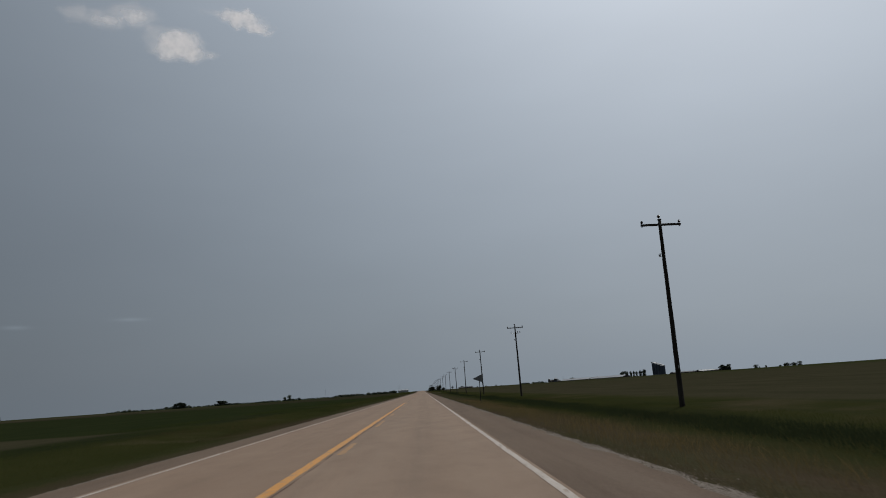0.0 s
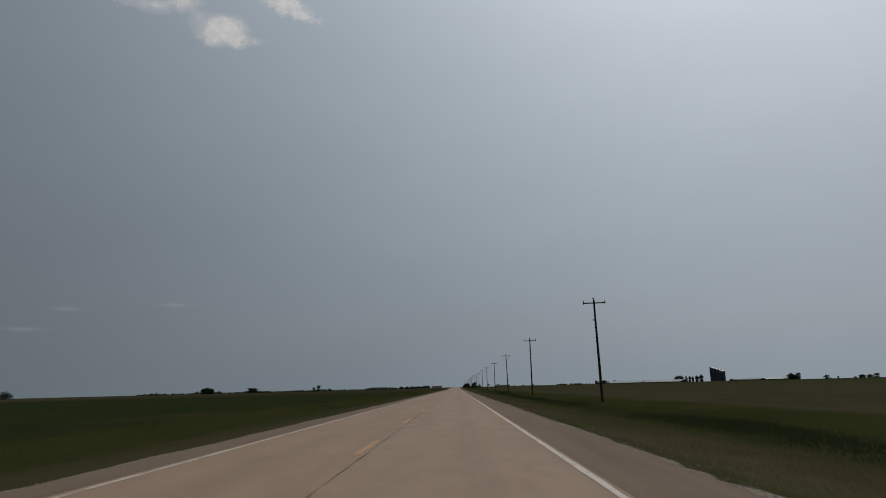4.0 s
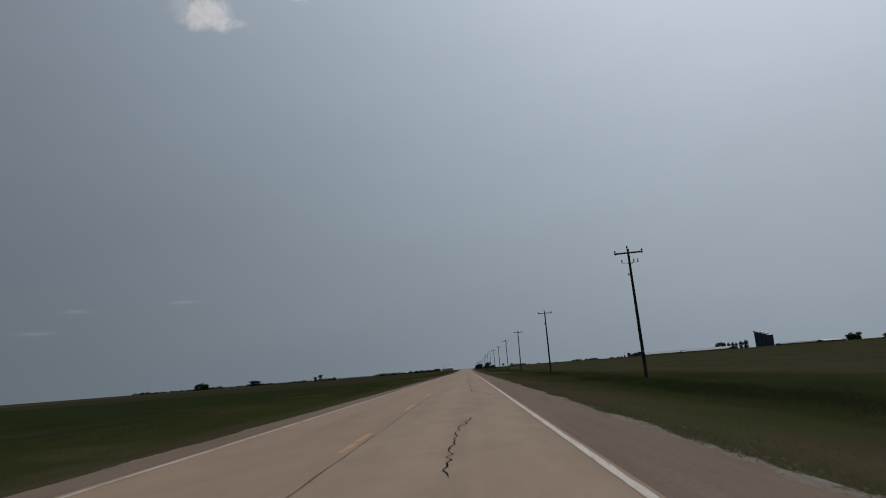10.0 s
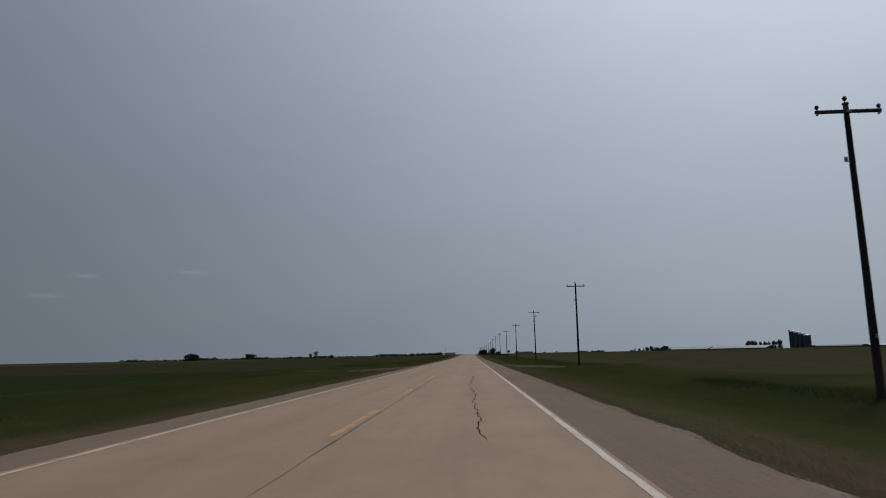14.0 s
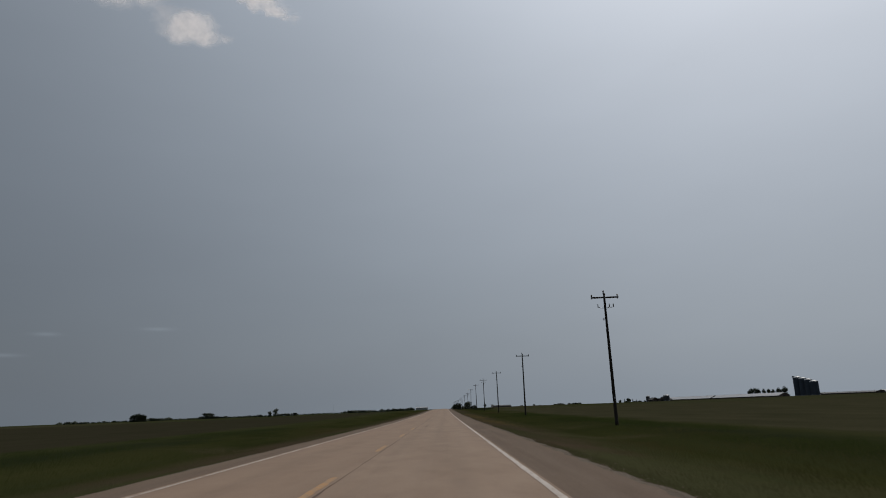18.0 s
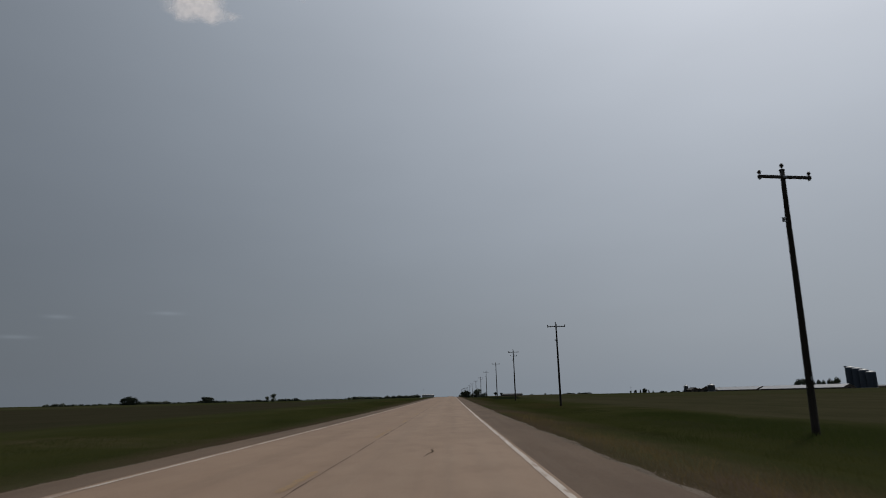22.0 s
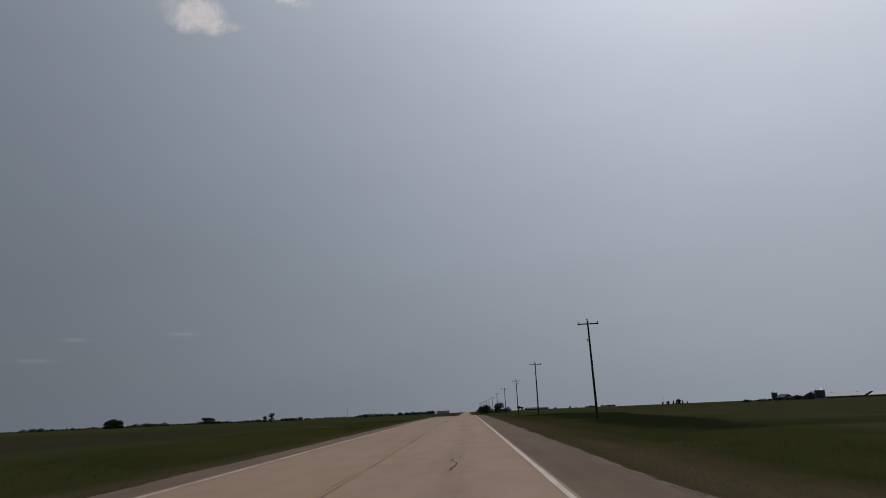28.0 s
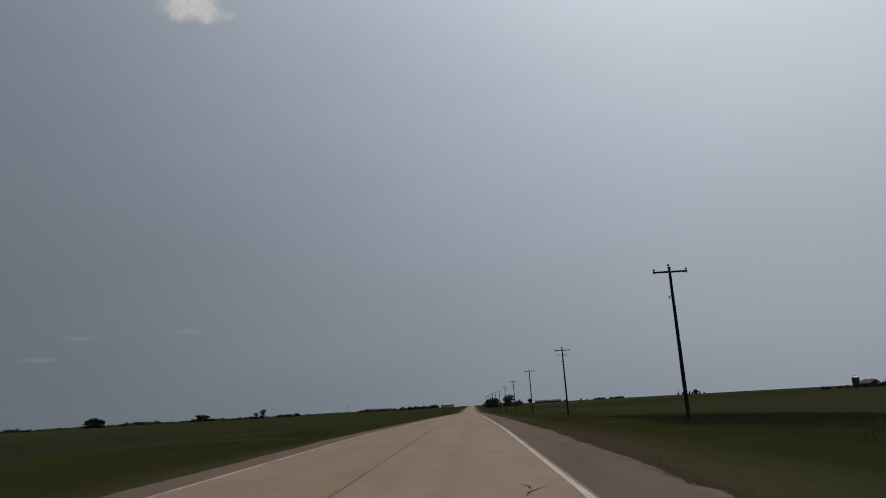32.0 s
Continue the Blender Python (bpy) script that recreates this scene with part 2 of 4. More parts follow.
# road: tan-grey chip seal, polished wheel tracks, patches
k = Mat("road_surface", 0.85, 0.0, 0.25)
X, Y, Zc = k.xyz()
fine = k.noise(55, 3)
blotch = k.noise(0.35, 5, (1, 0.18, 1))
streak = k.noise(1.6, 4, (1, 0.02, 1))
c = k.mix(k.span(blotch, 0.3, 0.7), (0.212, 0.145, 0.099), (0.272, 0.189, 0.131))
c = k.mix(k.span(streak, 0.42, 0.72, 0, 0.5), c, (0.165, 0.118, 0.085))
c = k.mix(k.span(fine, 0.35, 0.8, 0, 0.5), c, (0.295, 0.218, 0.160))
# polished wheel paths, a faint oil strip between them, old surface patches
for x_path, half, tone_, most in ((-2.75, 0.32, (0.285, 0.205, 0.146), 0.4), (-1.05, 0.32, (0.285, 0.205, 0.146), 0.4), (1.0, 0.32, (0.285, 0.205, 0.146), 0.4),
                                  (2.75, 0.32, (0.285, 0.205, 0.146), 0.4), (-1.9, 0.3, (0.165, 0.116, 0.083), 0.22), (1.9, 0.3, (0.165, 0.116, 0.083), 0.16)):
    wander = k.math("MULTIPLY", k.math("SUBTRACT", k.noise(0.05, 3), 0.5), 0.6)
    away = k.math("ABSOLUTE", k.math("SUBTRACT", k.math("ADD", X, wander), x_path))
    c = k.mix(k.math("MULTIPLY", k.span(away, half * 1.7, half * 0.4), k.span(streak, 0.3, 0.65, 0.03, most)), c, tone_)
mend = k.noise(0.11, 3, (1.6, 0.5, 1))
c = k.mix(k.span(mend, 0.60, 0.66, 0, 0.22), c, (0.160, 0.114, 0.084))
mottle = k.noise(1.3, 5, (1, 0.4, 1))
c = k.mix(k.span(mottle, 0.50, 0.70, 0, 0.40), c, (0.172, 0.114, 0.078))
c = k.mix(k.span(mottle, 0.46, 0.32, 0, 0.35), c, (0.292, 0.214, 0.153))
c = k.mix(k.math("MULTIPLY", k.span(X, -0.15, -0.5), 0.25), c, (0.222, 0.142, 0.092))
speck = k.noise(9, 2)
c = k.mix(k.span(speck, 0.68, 0.78, 0, 0.45), c, (0.16, 0.12, 0.095))
k.bump(fine, 0.35, 0.008)
ROAD = k.color(c)

k = Mat("shoulder_asphalt", 0.95, 0.0, 0.12)
fine, grit, blotch = k.noise(60, 3), k.noise(14, 4), k.noise(0.6, 5, (1, 0.25, 1))
streak = k.noise(2.4, 4, (1, 0.03, 1))
c = k.mix(k.span(blotch, 0.3, 0.7), (0.109, 0.081, 0.062), (0.153, 0.115, 0.088))
c = k.mix(k.span(streak, 0.40, 0.66, 0, 0.55), c, (0.172, 0.138, 0.110))
c = k.mix(k.span(grit, 0.45, 0.7, 0, 0.5), c, (0.080, 0.063, 0.051))
c = k.mix(k.span(fine, 0.4, 0.8, 0, 0.6), c, (0.23, 0.185, 0.15))
k.bump(grit, 0.6, 0.012)
X, Y, Zc = k.xyz()
c = k.mix(k.span(Y, 400, 520, 0, 0.38), c, k.mix(k.span(blotch, 0.35, 0.65), (0.076, 0.057, 0.044), (0.112, 0.086, 0.066)))
SHOULDER = k.color(k.mix(1.0, c, (0.97, 0.91, 0.85), "MULTIPLY"))

k = Mat("gravel", 0.95, 0.0, 0.12)
cells = k.n.new("ShaderNodeTexVoronoi")
cells.inputs["Scale"].default_value = 34
k.l.new(k.co, cells.inputs["Vector"])
tone = k.n.new("ShaderNodeSeparateColor")
k.l.new(cells.outputs["Color"], tone.inputs[0])
blotch = k.noise(0.9, 5, (1, 0.5, 1))
c = k.mix(k.span(blotch, 0.3, 0.7), (0.150, 0.124, 0.101), (0.205, 0.175, 0.147))
c = k.mix(k.span(tone.outputs[0], 0.55, 1.0, 0, 0.7), c, (0.21, 0.176, 0.144))
c = k.mix(k.span(tone.outputs[1], 0.6, 1.0, 0, 0.5), c, (0.045, 0.037, 0.030))
X, Y, Zc = k.xyz()
c = k.mix(k.span(Y, 230, 420, 0, 0.75), c, k.mix(k.span(blotch, 0.35, 0.65), (0.078, 0.060, 0.043), (0.125, 0.098, 0.074)))
k.bump(cells.outputs["Distance"], 0.7, 0.02)
GRAVEL = k.color(c)

TRACK = simple("earth_track", (0.060, 0.049, 0.034), (0.105, 0.087, 0.065), 0.8, 1.0, spec=0.0)

k = Mat("loose_stone", 1.0, 0.0, 0.0)
v = k.random(True)
X, Y, Zc = k.xyz()
c = k.mix(k.math("POWER", v, 1.8), (0.085, 0.070, 0.056), (0.215, 0.183, 0.153))
STONE = k.color(k.mix(k.span(Y, 230, 420, 0, 0.8), c, k.mix(v, (0.080, 0.062, 0.046), (0.150, 0.118, 0.092))))

k = Mat("white_paint", 0.7, 0.0, 0.4)
wear, fine = k.noise(2.2, 5, (1, 0.3, 1)), k.noise(28, 3)
c = k.mix(k.span(wear, 0.3, 0.7), (0.40, 0.345, 0.295), (0.53, 0.475, 0.425))
c = k.mix(k.span(fine, 0.5, 0.72, 0, 0.8), c, (0.30, 0.23, 0.175))
chips = k.noise(3.4, 5, (2.2, 0.5, 1))
c = k.mix(k.span(chips, 0.55, 0.66, 0, 0.85), c, (0.24, 0.175, 0.128))
WHITE_LINE = k.color(c)

k = Mat("faded_white_paint", 0.75, 0.0, 0.3)
wear, fine, chips = k.noise(1.6, 5, (1, 0.3, 1)), k.noise(26, 3), k.noise(2.6, 5, (2.0, 0.4, 1))
c = k.mix(k.span(wear, 0.3, 0.7), (0.36, 0.305, 0.255), (0.50, 0.45, 0.395))
c = k.mix(k.span(fine, 0.45, 0.72, 0, 0.75), c, (0.27, 0.20, 0.15))
c = k.mix(k.span(chips, 0.50, 0.64, 0, 0.85), c, (0.23, 0.168, 0.122))
FADED_WHITE = k.color(c)

k = Mat("yellow_paint", 0.7, 0.0, 0.4)
wear, fine = k.noise(2.5, 5), k.noise(20, 3)
c = k.mix(k.span(wear, 0.3, 0.7), (0.60, 0.245, 0.028), (0.68, 0.31, 0.040))
c = k.mix(k.span(fine, 0.42, 0.66, 0.05, 0.75), c, (0.36, 0.22, 0.11))
worn = k.noise(5.0, 5, (1.5, 0.5, 1))
c = k.mix(k.span(worn, 0.52, 0.66, 0, 0.8), c, (0.29, 0.20, 0.13))
YELLOW_LINE = k.color(c)
k = Mat("worn_dash_paint", 0.75, 0.0, 0.3)
wear, fine, worn = k.noise(2.5, 5), k.noise(20, 3), k.noise(4.0, 5, (1.5, 0.6, 1))
c = k.mix(k.span(wear, 0.3, 0.7), (0.46, 0.205, 0.042), (0.54, 0.265, 0.055))
c = k.mix(k.span(fine, 0.40, 0.66, 0.1, 0.8), c, (0.32, 0.21, 0.12))
c = k.mix(k.span(worn, 0.40, 0.60, 0.1, 0.9), c, (0.27, 0.188, 0.125))
DASH_LINE = k.color(c)
FADED_LINE = simple("faded_yellow_paint", (0.21, 0.148, 0.095), (0.32, 0.195, 0.085), 5, 0.8)

CRACK = simple("crack_fill", (0.008, 0.007, 0.006), (0.022, 0.018, 0.015), 6, 1.0, bump=0, spec=0.0)
JOINT = simple("joint_dirt", (0.070, 0.041, 0.029), (0.150, 0.096, 0.068), 4, 0.9)

# ground: verge grass near the road, then fields
k = Mat("ground_cover", 1.0, 0.0, 0.0)
X, Y, Zc = k.xyz()
big = k.noise(0.012, 5)
mid = k.noise(0.16, 5, (1, 0.35, 1))
fine = k.noise(3.2, 5)
rows_n = k.noise(0.9, 3, (1, 0.03, 1))
grass = k.mix(k.span(mid, 0.3, 0.7), (0.023, 0.028, 0.006), (0.037, 0.039, 0.010))
grass = k.mix(k.span(k.noise(0.07, 4), 0.55, 0.72, 0, 0.7), grass, (0.072, 0.058, 0.026))
crop = k.mix(k.span(mid, 0.3, 0.7), (0.027, 0.033, 0.009), (0.040, 0.044, 0.013))
dry = k.mix(k.span(mid, 0.3, 0.7), (0.038, 0.037, 0.015), (0.054, 0.050, 0.021))
pasture = k.mix(0.85, crop, dry)
lush_field = k.mix(k.span(mid, 0.3, 0.7), (0.015, 0.022, 0.006), (0.023, 0.030, 0.008))
# darkest green, laid in strips along ditches and field edge
dark_strip = k.mix(k.span(mid, 0.3, 0.7), (0.013, 0.018, 0.006), (0.020, 0.025, 0.009))
soil = k.mix(k.span(mid, 0.3, 0.7), (0.027, 0.026, 0.011), (0.037, 0.034, 0.015))


def box_mask(x0, x1, y0, y1, soft=2.0):
    wob = k.math("MULTIPLY", k.math("SUBTRACT", mid, 0.5), 5.0)
    xx, yy = k.math("ADD", X, wob), k.math("ADD", Y, wob)
    a = k.math("MULTIPLY", k.span(xx, x0 - soft, x0 + soft), k.span(xx, x1 + soft, x1 - soft))
    b = k.math("MULTIPLY", k.span(yy, y0 - soft, y0 + soft), k.span(yy, y1 + soft, y1 - soft))
    return k.math("MULTIPLY", a, b)


c = k.mix(k.span(big, 0.4, 0.6), crop, k.mix(0.5, crop, grass))
for x0, x1, y0, y1, col in (
    (22, 420, -800, 345, dry), (420, 2500, -800, 900, crop), (22, 420, 352, 690, pasture),
    (24, 420, 700, 1040, k.mix(0.5, crop, dry)), (60, 900, 1300, 2100, dry), (-330, -28, 400, 920, soil), (-900, -24, 930, 1400, crop),
    (-330, -24, -60, 405, lush_field), (-420, -22, -300, 20, dry), (-2400, -330, 200, 1500, dry), (-22, 22, -900, 4900, grass), (12.0, 15.2, -60, 240, dark_strip), (13.4, 19.5, 230, 350, dark_strip), (15.0, 20.5, 400, 560, dark_strip), (15.0, 27, 690, 825, dark_strip), (-24, -18.2, -60, 500, dark_strip),
):
    mask = box_mask(x0, x1, y0, y1, 1.6)
    if col is dark_strip:
        mask = k.math("MULTIPLY", mask, k.span(k.noise(0.06, 4), 0.35, 0.55, 0.15, 0.85))
    c = k.mix(mask, c, col)
off = k.math("ADD", k.math("ABSOLUTE", X), k.math("MULTIPLY", k.math("SUBTRACT", k.noise(0.25, 4), 0.5), 4.0))
c = k.mix(k.math("MULTIPLY", k.span(off, 9.2, 6.0), k.math("ADD", k.math("ADD", k.span(Y, 75, 40, 0.15, 0.45), k.math("MULTIPLY", k.span(Y, 460, 490), k.span(Y, 560, 530, 0, 0.4))), k.span(k.noise(0.02, 3), 0.5, 0.65, 0, 0.2))), c, (0.088, 0.066, 0.036))
tone_ = k.mix(k.span(k.noise(0.14, 4, (1, 0.3, 1)), 0.42, 0.60), (0.058, 0.062, 0.021), (0.088, 0.063, 0.033))
c = k.mix(k.span(off, 12.0, 7.5, 0, 0.68), c, tone_)
c = k.mix(k.span(rows_n, 0.45, 0.7, 0, 0.3), c, (0.022, 0.03, 0.010))
c = k.mix(k.span(fine, 0.4, 0.75, 0, 0.35), c, (0.020, 0.026, 0.009))
k.bump(fine, 0.4, 0.08)
# blue lift stands in for a bluish glare veil over the ground
GROUND = k.color(k.mix(1.0, c, (0.95, 0.91, 1.30), "MULTIPLY"))

k = Mat("grass_blades", 1.0, 0.0, 0.0)
v = k.random(True)
X, Y, Zc = k.xyz()
c = k.mix(v, (0.032, 0.039, 0.008), (0.044, 0.049, 0.011))
c = k.mix(k.span(k.noise(0.10, 4, (1, 0.4, 1)), 0.48, 0.64, 0, 0.75), c, (0.017, 0.025, 0.005))
c = k.mix(k.span(k.noise(0.055, 4, (1, 0.35, 1)), 0.5, 0.68, 0, 0.65), c, (0.066, 0.048, 0.017))
off = k.math("ADD", k.math("ABSOLUTE", X), k.math("MULTIPLY", k.math("SUBTRACT", k.noise(0.25, 4), 0.5), 4.0))
c = k.mix(k.math("MULTIPLY", k.span(off, 9.2, 6.0), k.math("ADD", k.math("ADD", k.span(Y, 75, 40, 0.15, 0.45), k.math("MULTIPLY", k.span(Y, 460, 490), k.span(Y, 560, 530, 0, 0.4))), k.span(k.noise(0.02, 3), 0.5, 0.65, 0, 0.2))), c, (0.092, 0.068, 0.034))
green = k.math("MULTIPLY", k.span(off, 13.0, 11.0), k.math("MULTIPLY", k.span(Y, 60, 85), k.span(Y, 380, 330)))
c = k.mix(k.math("MULTIPLY", green, k.span(k.noise(0.09, 4, (1, 0.3, 1)), 0.35, 0.6, 0.25, 0.75)), c, (0.050, 0.058, 0.020))
strip = k.math("MULTIPLY", k.span(off, 12.0, 7.0), k.math("MULTIPLY", k.span(Y, 480, 580), k.span(k.noise(0.12, 4, (1, 0.3, 1)), 0.32, 0.6, 0.3, 1.2)))
c = k.mix(k.math("MULTIPLY", strip, 0.45), c, (0.080, 0.062, 0.030))
tone_ = k.mix(k.span(k.noise(0.14, 4, (1, 0.3, 1)), 0.42, 0.60), (0.058, 0.062, 0.021), (0.088, 0.063, 0.033))
c = k.mix(k.span(off, 12.0, 7.5, 0, 0.68), c, tone_)
# same glare veil painted into the blades as extra blue
GRASS = k.color(k.mix(1.0, c, (0.93, 0.90, 1.30), "MULTIPLY"))
k = Mat("tall_grass_blades", 1.0, 0.0, 0.0)
v = k.random(True)
c = k.mix(v, (0.020, 0.028, 0.008), (0.031, 0.039, 0.012))
TALL = k.color(k.mix(k.span(k.noise(0.08, 4), 0.45, 0.65, 0, 0.6), c, (0.042, 0.046, 0.016)))
# very dark blades that draw the dark band by the pole line
k = Mat("dark_ditch_blades", 1.0, 0.0, 0.0)
DARK_BLADES = k.color(k.mix(k.random(True), (0.012, 0.016, 0.008), (0.020, 0.026, 0.012)))
k = Mat("dry_stalks", 1.0, 0.0, 0.0)
STALK = k.color(k.mix(k.random(True), (0.060, 0.046, 0.018), (0.115, 0.084, 0.040)))
# leaf tone lifted towards grey: distance haze put into the colour
k = Mat("leaves", 0.85, 0.0, 0.2)
v = k.random(True)
c = k.mix(v, (0.050, 0.062, 0.040), (0.100, 0.114, 0.075))
LEAF = k.color(k.mix(k.math("MULTIPLY", k.random(), 0.35), c, (0.06, 0.07, 0.055)))
BARK = simple("bark", (0.05, 0.04, 0.03), (0.10, 0.08, 0.06), 3, 0.95)
POLE_WOOD = simple("creosote_wood", (0.022, 0.019, 0.016), (0.042, 0.035, 0.029), 4, 0.9, stretch=(4, 4, 0.25), var=0.25, spec=0.1)
ARM_WOOD = simple("weathered_arm_wood", (0.035, 0.030, 0.027), (0.07, 0.06, 0.052), 5, 0.9, stretch=(0.3, 4, 4))
PORCELAIN = simple("brown_porcelain", (0.03, 0.02, 0.016), (0.05, 0.032, 0.024), 4, 0.25, bump=0, spec=0.6)
GREY_CERAMIC = simple("grey_polymer", (0.06, 0.06, 0.062), (0.10, 0.10, 0.10), 4, 0.5, bump=0)
GALV = simple("galvanised_steel", (0.22, 0.23, 0.24), (0.34, 0.35, 0.36), 8, 0.5, 0.8, 0.1)
DULL_POST = simple("dull_steel_post", (0.045, 0.045, 0.042), (0.075, 0.074, 0.07), 8, 0.8, 0.1, 0.1)
SIGN_BACK = simple("sign_back_aluminium", (0.20, 0.205, 0.21), (0.27, 0.275, 0.28), 5, 0.55, 0.5, 0.1)
SIGN_FACE = simple("yellow_sign_face", (0.62, 0.42, 0.03), (0.68, 0.47, 0.05), 5, 0.5, 0, 0)
# silo blue is paler than bare steel, with distance haze mixed in
BLUE_STEEL = simple("dark_blue_silo_steel", (0.062, 0.075, 0.098), (0.082, 0.098, 0.124), 0.4, 0.9, 0.0, 0.1, var=0.15, spec=0.1)
GREY_STEEL = simple("grey_corrugated_steel", (0.24, 0.25, 0.26), (0.36, 0.37, 0.38), 0.5, 0.5, 0.3, 0.15, var=0.2)
DARK_STEEL = simple("dull_dark_silo_staves", (0.06, 0.065, 0.075), (0.10, 0.105, 0.115), 0.5, 0.7, 0.1, 0.1)
WHITE_ROOF = simple("white_metal_roof", (0.27, 0.275, 0.285), (0.35, 0.355, 0.365), 0.3, 0.45, 0.1, 0.1)
WHITE_WALL = simple("white_painted_siding", (0.40, 0.40, 0.40), (0.52, 0.52, 0.51), 0.5, 0.8)
DARK_ROOF = simple("dark_shingles", (0.05, 0.05, 0.052), (0.09, 0.088, 0.085), 0.7, 0.9)
BARN_WALL = simple("weathered_barn_boards", (0.09, 0.07, 0.06), (0.15, 0.12, 0.10), 0.8, 0.9)
DOOR_DARK = simple("dark_opening_boards", (0.03, 0.03, 0.03), (0.05, 0.048, 0.045), 1.0, 0.9)
CONCRETE = simple("concrete", (0.28, 0.27, 0.25), (0.38, 0.36, 0.34), 0.8, 0.9)


# ---------------------------------------------------------------- mesh helpers
def part(name, bm, material, parent=None, label=""):
    me = bpy.data.meshes.new(name)
    bm.to_mesh(me)
    bm.free()
    if material:
        me.materials.append(material)
    ob = new(name, me)
    if parent:
        ob.parent = parent
    if label:
        ob["label"] = label
    return ob


def raw(name, verts, faces, material, parent=None):
    me = bpy.data.meshes.new(name)
    me.from_pydata(verts, [], faces)
    me.update()
    me.materials.append(material)
    ob = new(name, me)
    if parent:
        ob.parent = parent
    return ob


def box(bm, x0, x1, y0, y1, z0, z1, bevel=0.0):
    r = bmesh.ops.create_cube(bm, size=1)["verts"]
    for v in r:
        v.co = ((x0 + x1) / 2 + v.co.x * (x1 - x0), (y0 + y1) / 2 + v.co.y * (y1 - y0), (z0 + z1) / 2 + v.co.z * (z1 - z0))
    if bevel:
        es = list({e for v in r for e in v.link_edges})
        bmesh.ops.bevel(bm, geom=es, offset=bevel, segments=1, affect="EDGES")
    return r


def tube(bm, a, b, r0, r1=None, seg=8, caps=True):
    a, b = Vector(a), Vector(b)
    r1 = r0 if r1 is None else r1
    m = Matrix.Translation((a + b) / 2) @ (b - a).to_track_quat("Z", "Y").to_matrix().to_4x4()
    return bmesh.ops.create_cone(bm, cap_ends=caps, segments=seg, radius1=r0, radius2=r1, depth=(b - a).length, matrix=m)["verts"]


def lathe(bm, profile, seg=12, at=(0, 0, 0)):
    rings = []
    for r, z in profile:
        rings.append([bm.verts.new((at[0] + r * math.cos(2 * math.pi * i / seg), at[1] + r * math.sin(2 * math.pi * i / seg), at[2] + z)) for i in range(seg)])
    for p, q in zip(rings, rings[1:]):
        for i in range(seg):
            bm.faces.new((p[i], p[(i + 1) % seg], q[(i + 1) % seg], q[i]))
    bm.faces.new(list(reversed(rings[0])))
    bm.faces.new(rings[-1])


def prism(bm, outline, axis_len, m):
    """Extrudes an x-z outline along y."""
    a = [bm.verts.new(m @ Vector((x, 0, z))) for x, z in outline]
    b = [bm.verts.new(m @ Vector((x, axis_len, z))) for x, z in outline]
    n = len(outline)
    for i in range(n):
        bm.faces.new((a[i], a[(i + 1) % n], b[(i + 1) % n], b[i]))
    bm.faces.new(list(reversed(a)))
    bm.faces.new(b)


def thing(name, at=(0, 0, 0), turn=0.0, label="", category="", group=""):
    e = new(name)
    e.matrix_world = pose(*at, 0, 0, turn)
    return tagged(e, label, category, group)


# ---------------------------------------------------------------- lie of the land
KNOT_Y = (-9000, 480, 540, 600, 660, 720, 780, 840, 900, 960, 1020, 1120, 1300, 1600, 2100, 9000)
KNOT_Z = (0, 0.01, 0.15, 0.42, 0.77, 1.12, 1.32, 1.01, 0.6, 0.13, -0.32, -0.75, 0.2, 1.4, 2.2, 2.2)
SIDE_X = (-5200, -400, -60, -22, -17, -12, -8.5, -5.4, -3.9, 3.9, 5.4, 8.5, 12, 17, 22, 60, 400, 5200)
SIDE_Z = (-0.9, -0.9, -0.55, -0.5, -0.55, -0.85, -0.62, -0.16, -0.16, -0.16, -0.16, -0.55, -0.85, -0.66, -0.55, -0.6, -0.9, -0.9)


def grade(y):
    return float(np.interp(y, KNOT_Y, KNOT_Z))


def land(x, y):
    fade = float(np.interp(abs(x), (40, 260), (1, 0)))
    bank = max(0.0, 1 - abs(y - 390.5) / 9) * float(np.interp(abs(x), (6, 9, 22, 26), (0, 0.30, 0.34, 0)))
    lump = bank + 0.05 * noise.noise((x * 0.3, y * 0.12, 3)) * min(1, max(0, (abs(x) - 5.5) / 3))
    rise = 1.6 * float(np.interp(x, (85, 180, 650, 1000), (0, 1, 1, 0))) * float(np.interp(y, (880, 1060, 1950, 2700), (0, 1, 1, 0)))
    return float(np.interp(x, SIDE_X, SIDE_Z)) + grade(y) * fade + lump + rise


def steps(spans):
    out = []
    for a, b, s in spans:
        out += list(np.arange(a, b, s))
    return out


xs = sorted({round(v, 3) for v in [s * q for s in (-1, 1) for q in
      (3.9, 5.4, 6.2, 7.2, 8.5, 10, 12, 14.5, 17, 19.5, 22, 27, 34, 45, 60, 85, 120, 180, 260, 400, 650, 1000, 1600, 2600, 3800, 5200)] + [0]})
ys = steps([(-1500, -120, 90), (-120, 1100, 5), (1100, 1700, 20), (1700, 5200, 125)]) + [5200]
verts = [(x, y, land(x, y)) for y in ys for x in xs]
nx = len(xs)
faces = [(j * nx + i, j * nx + i + 1, (j + 1) * nx + i + 1, (j + 1) * nx + i) for j in range(len(ys) - 1) for i in range(nx - 1)]
ground = tagged(raw("ground", verts, faces, GROUND), "flat farmland with green and brown fields beside the road", "ground", kind="structure")


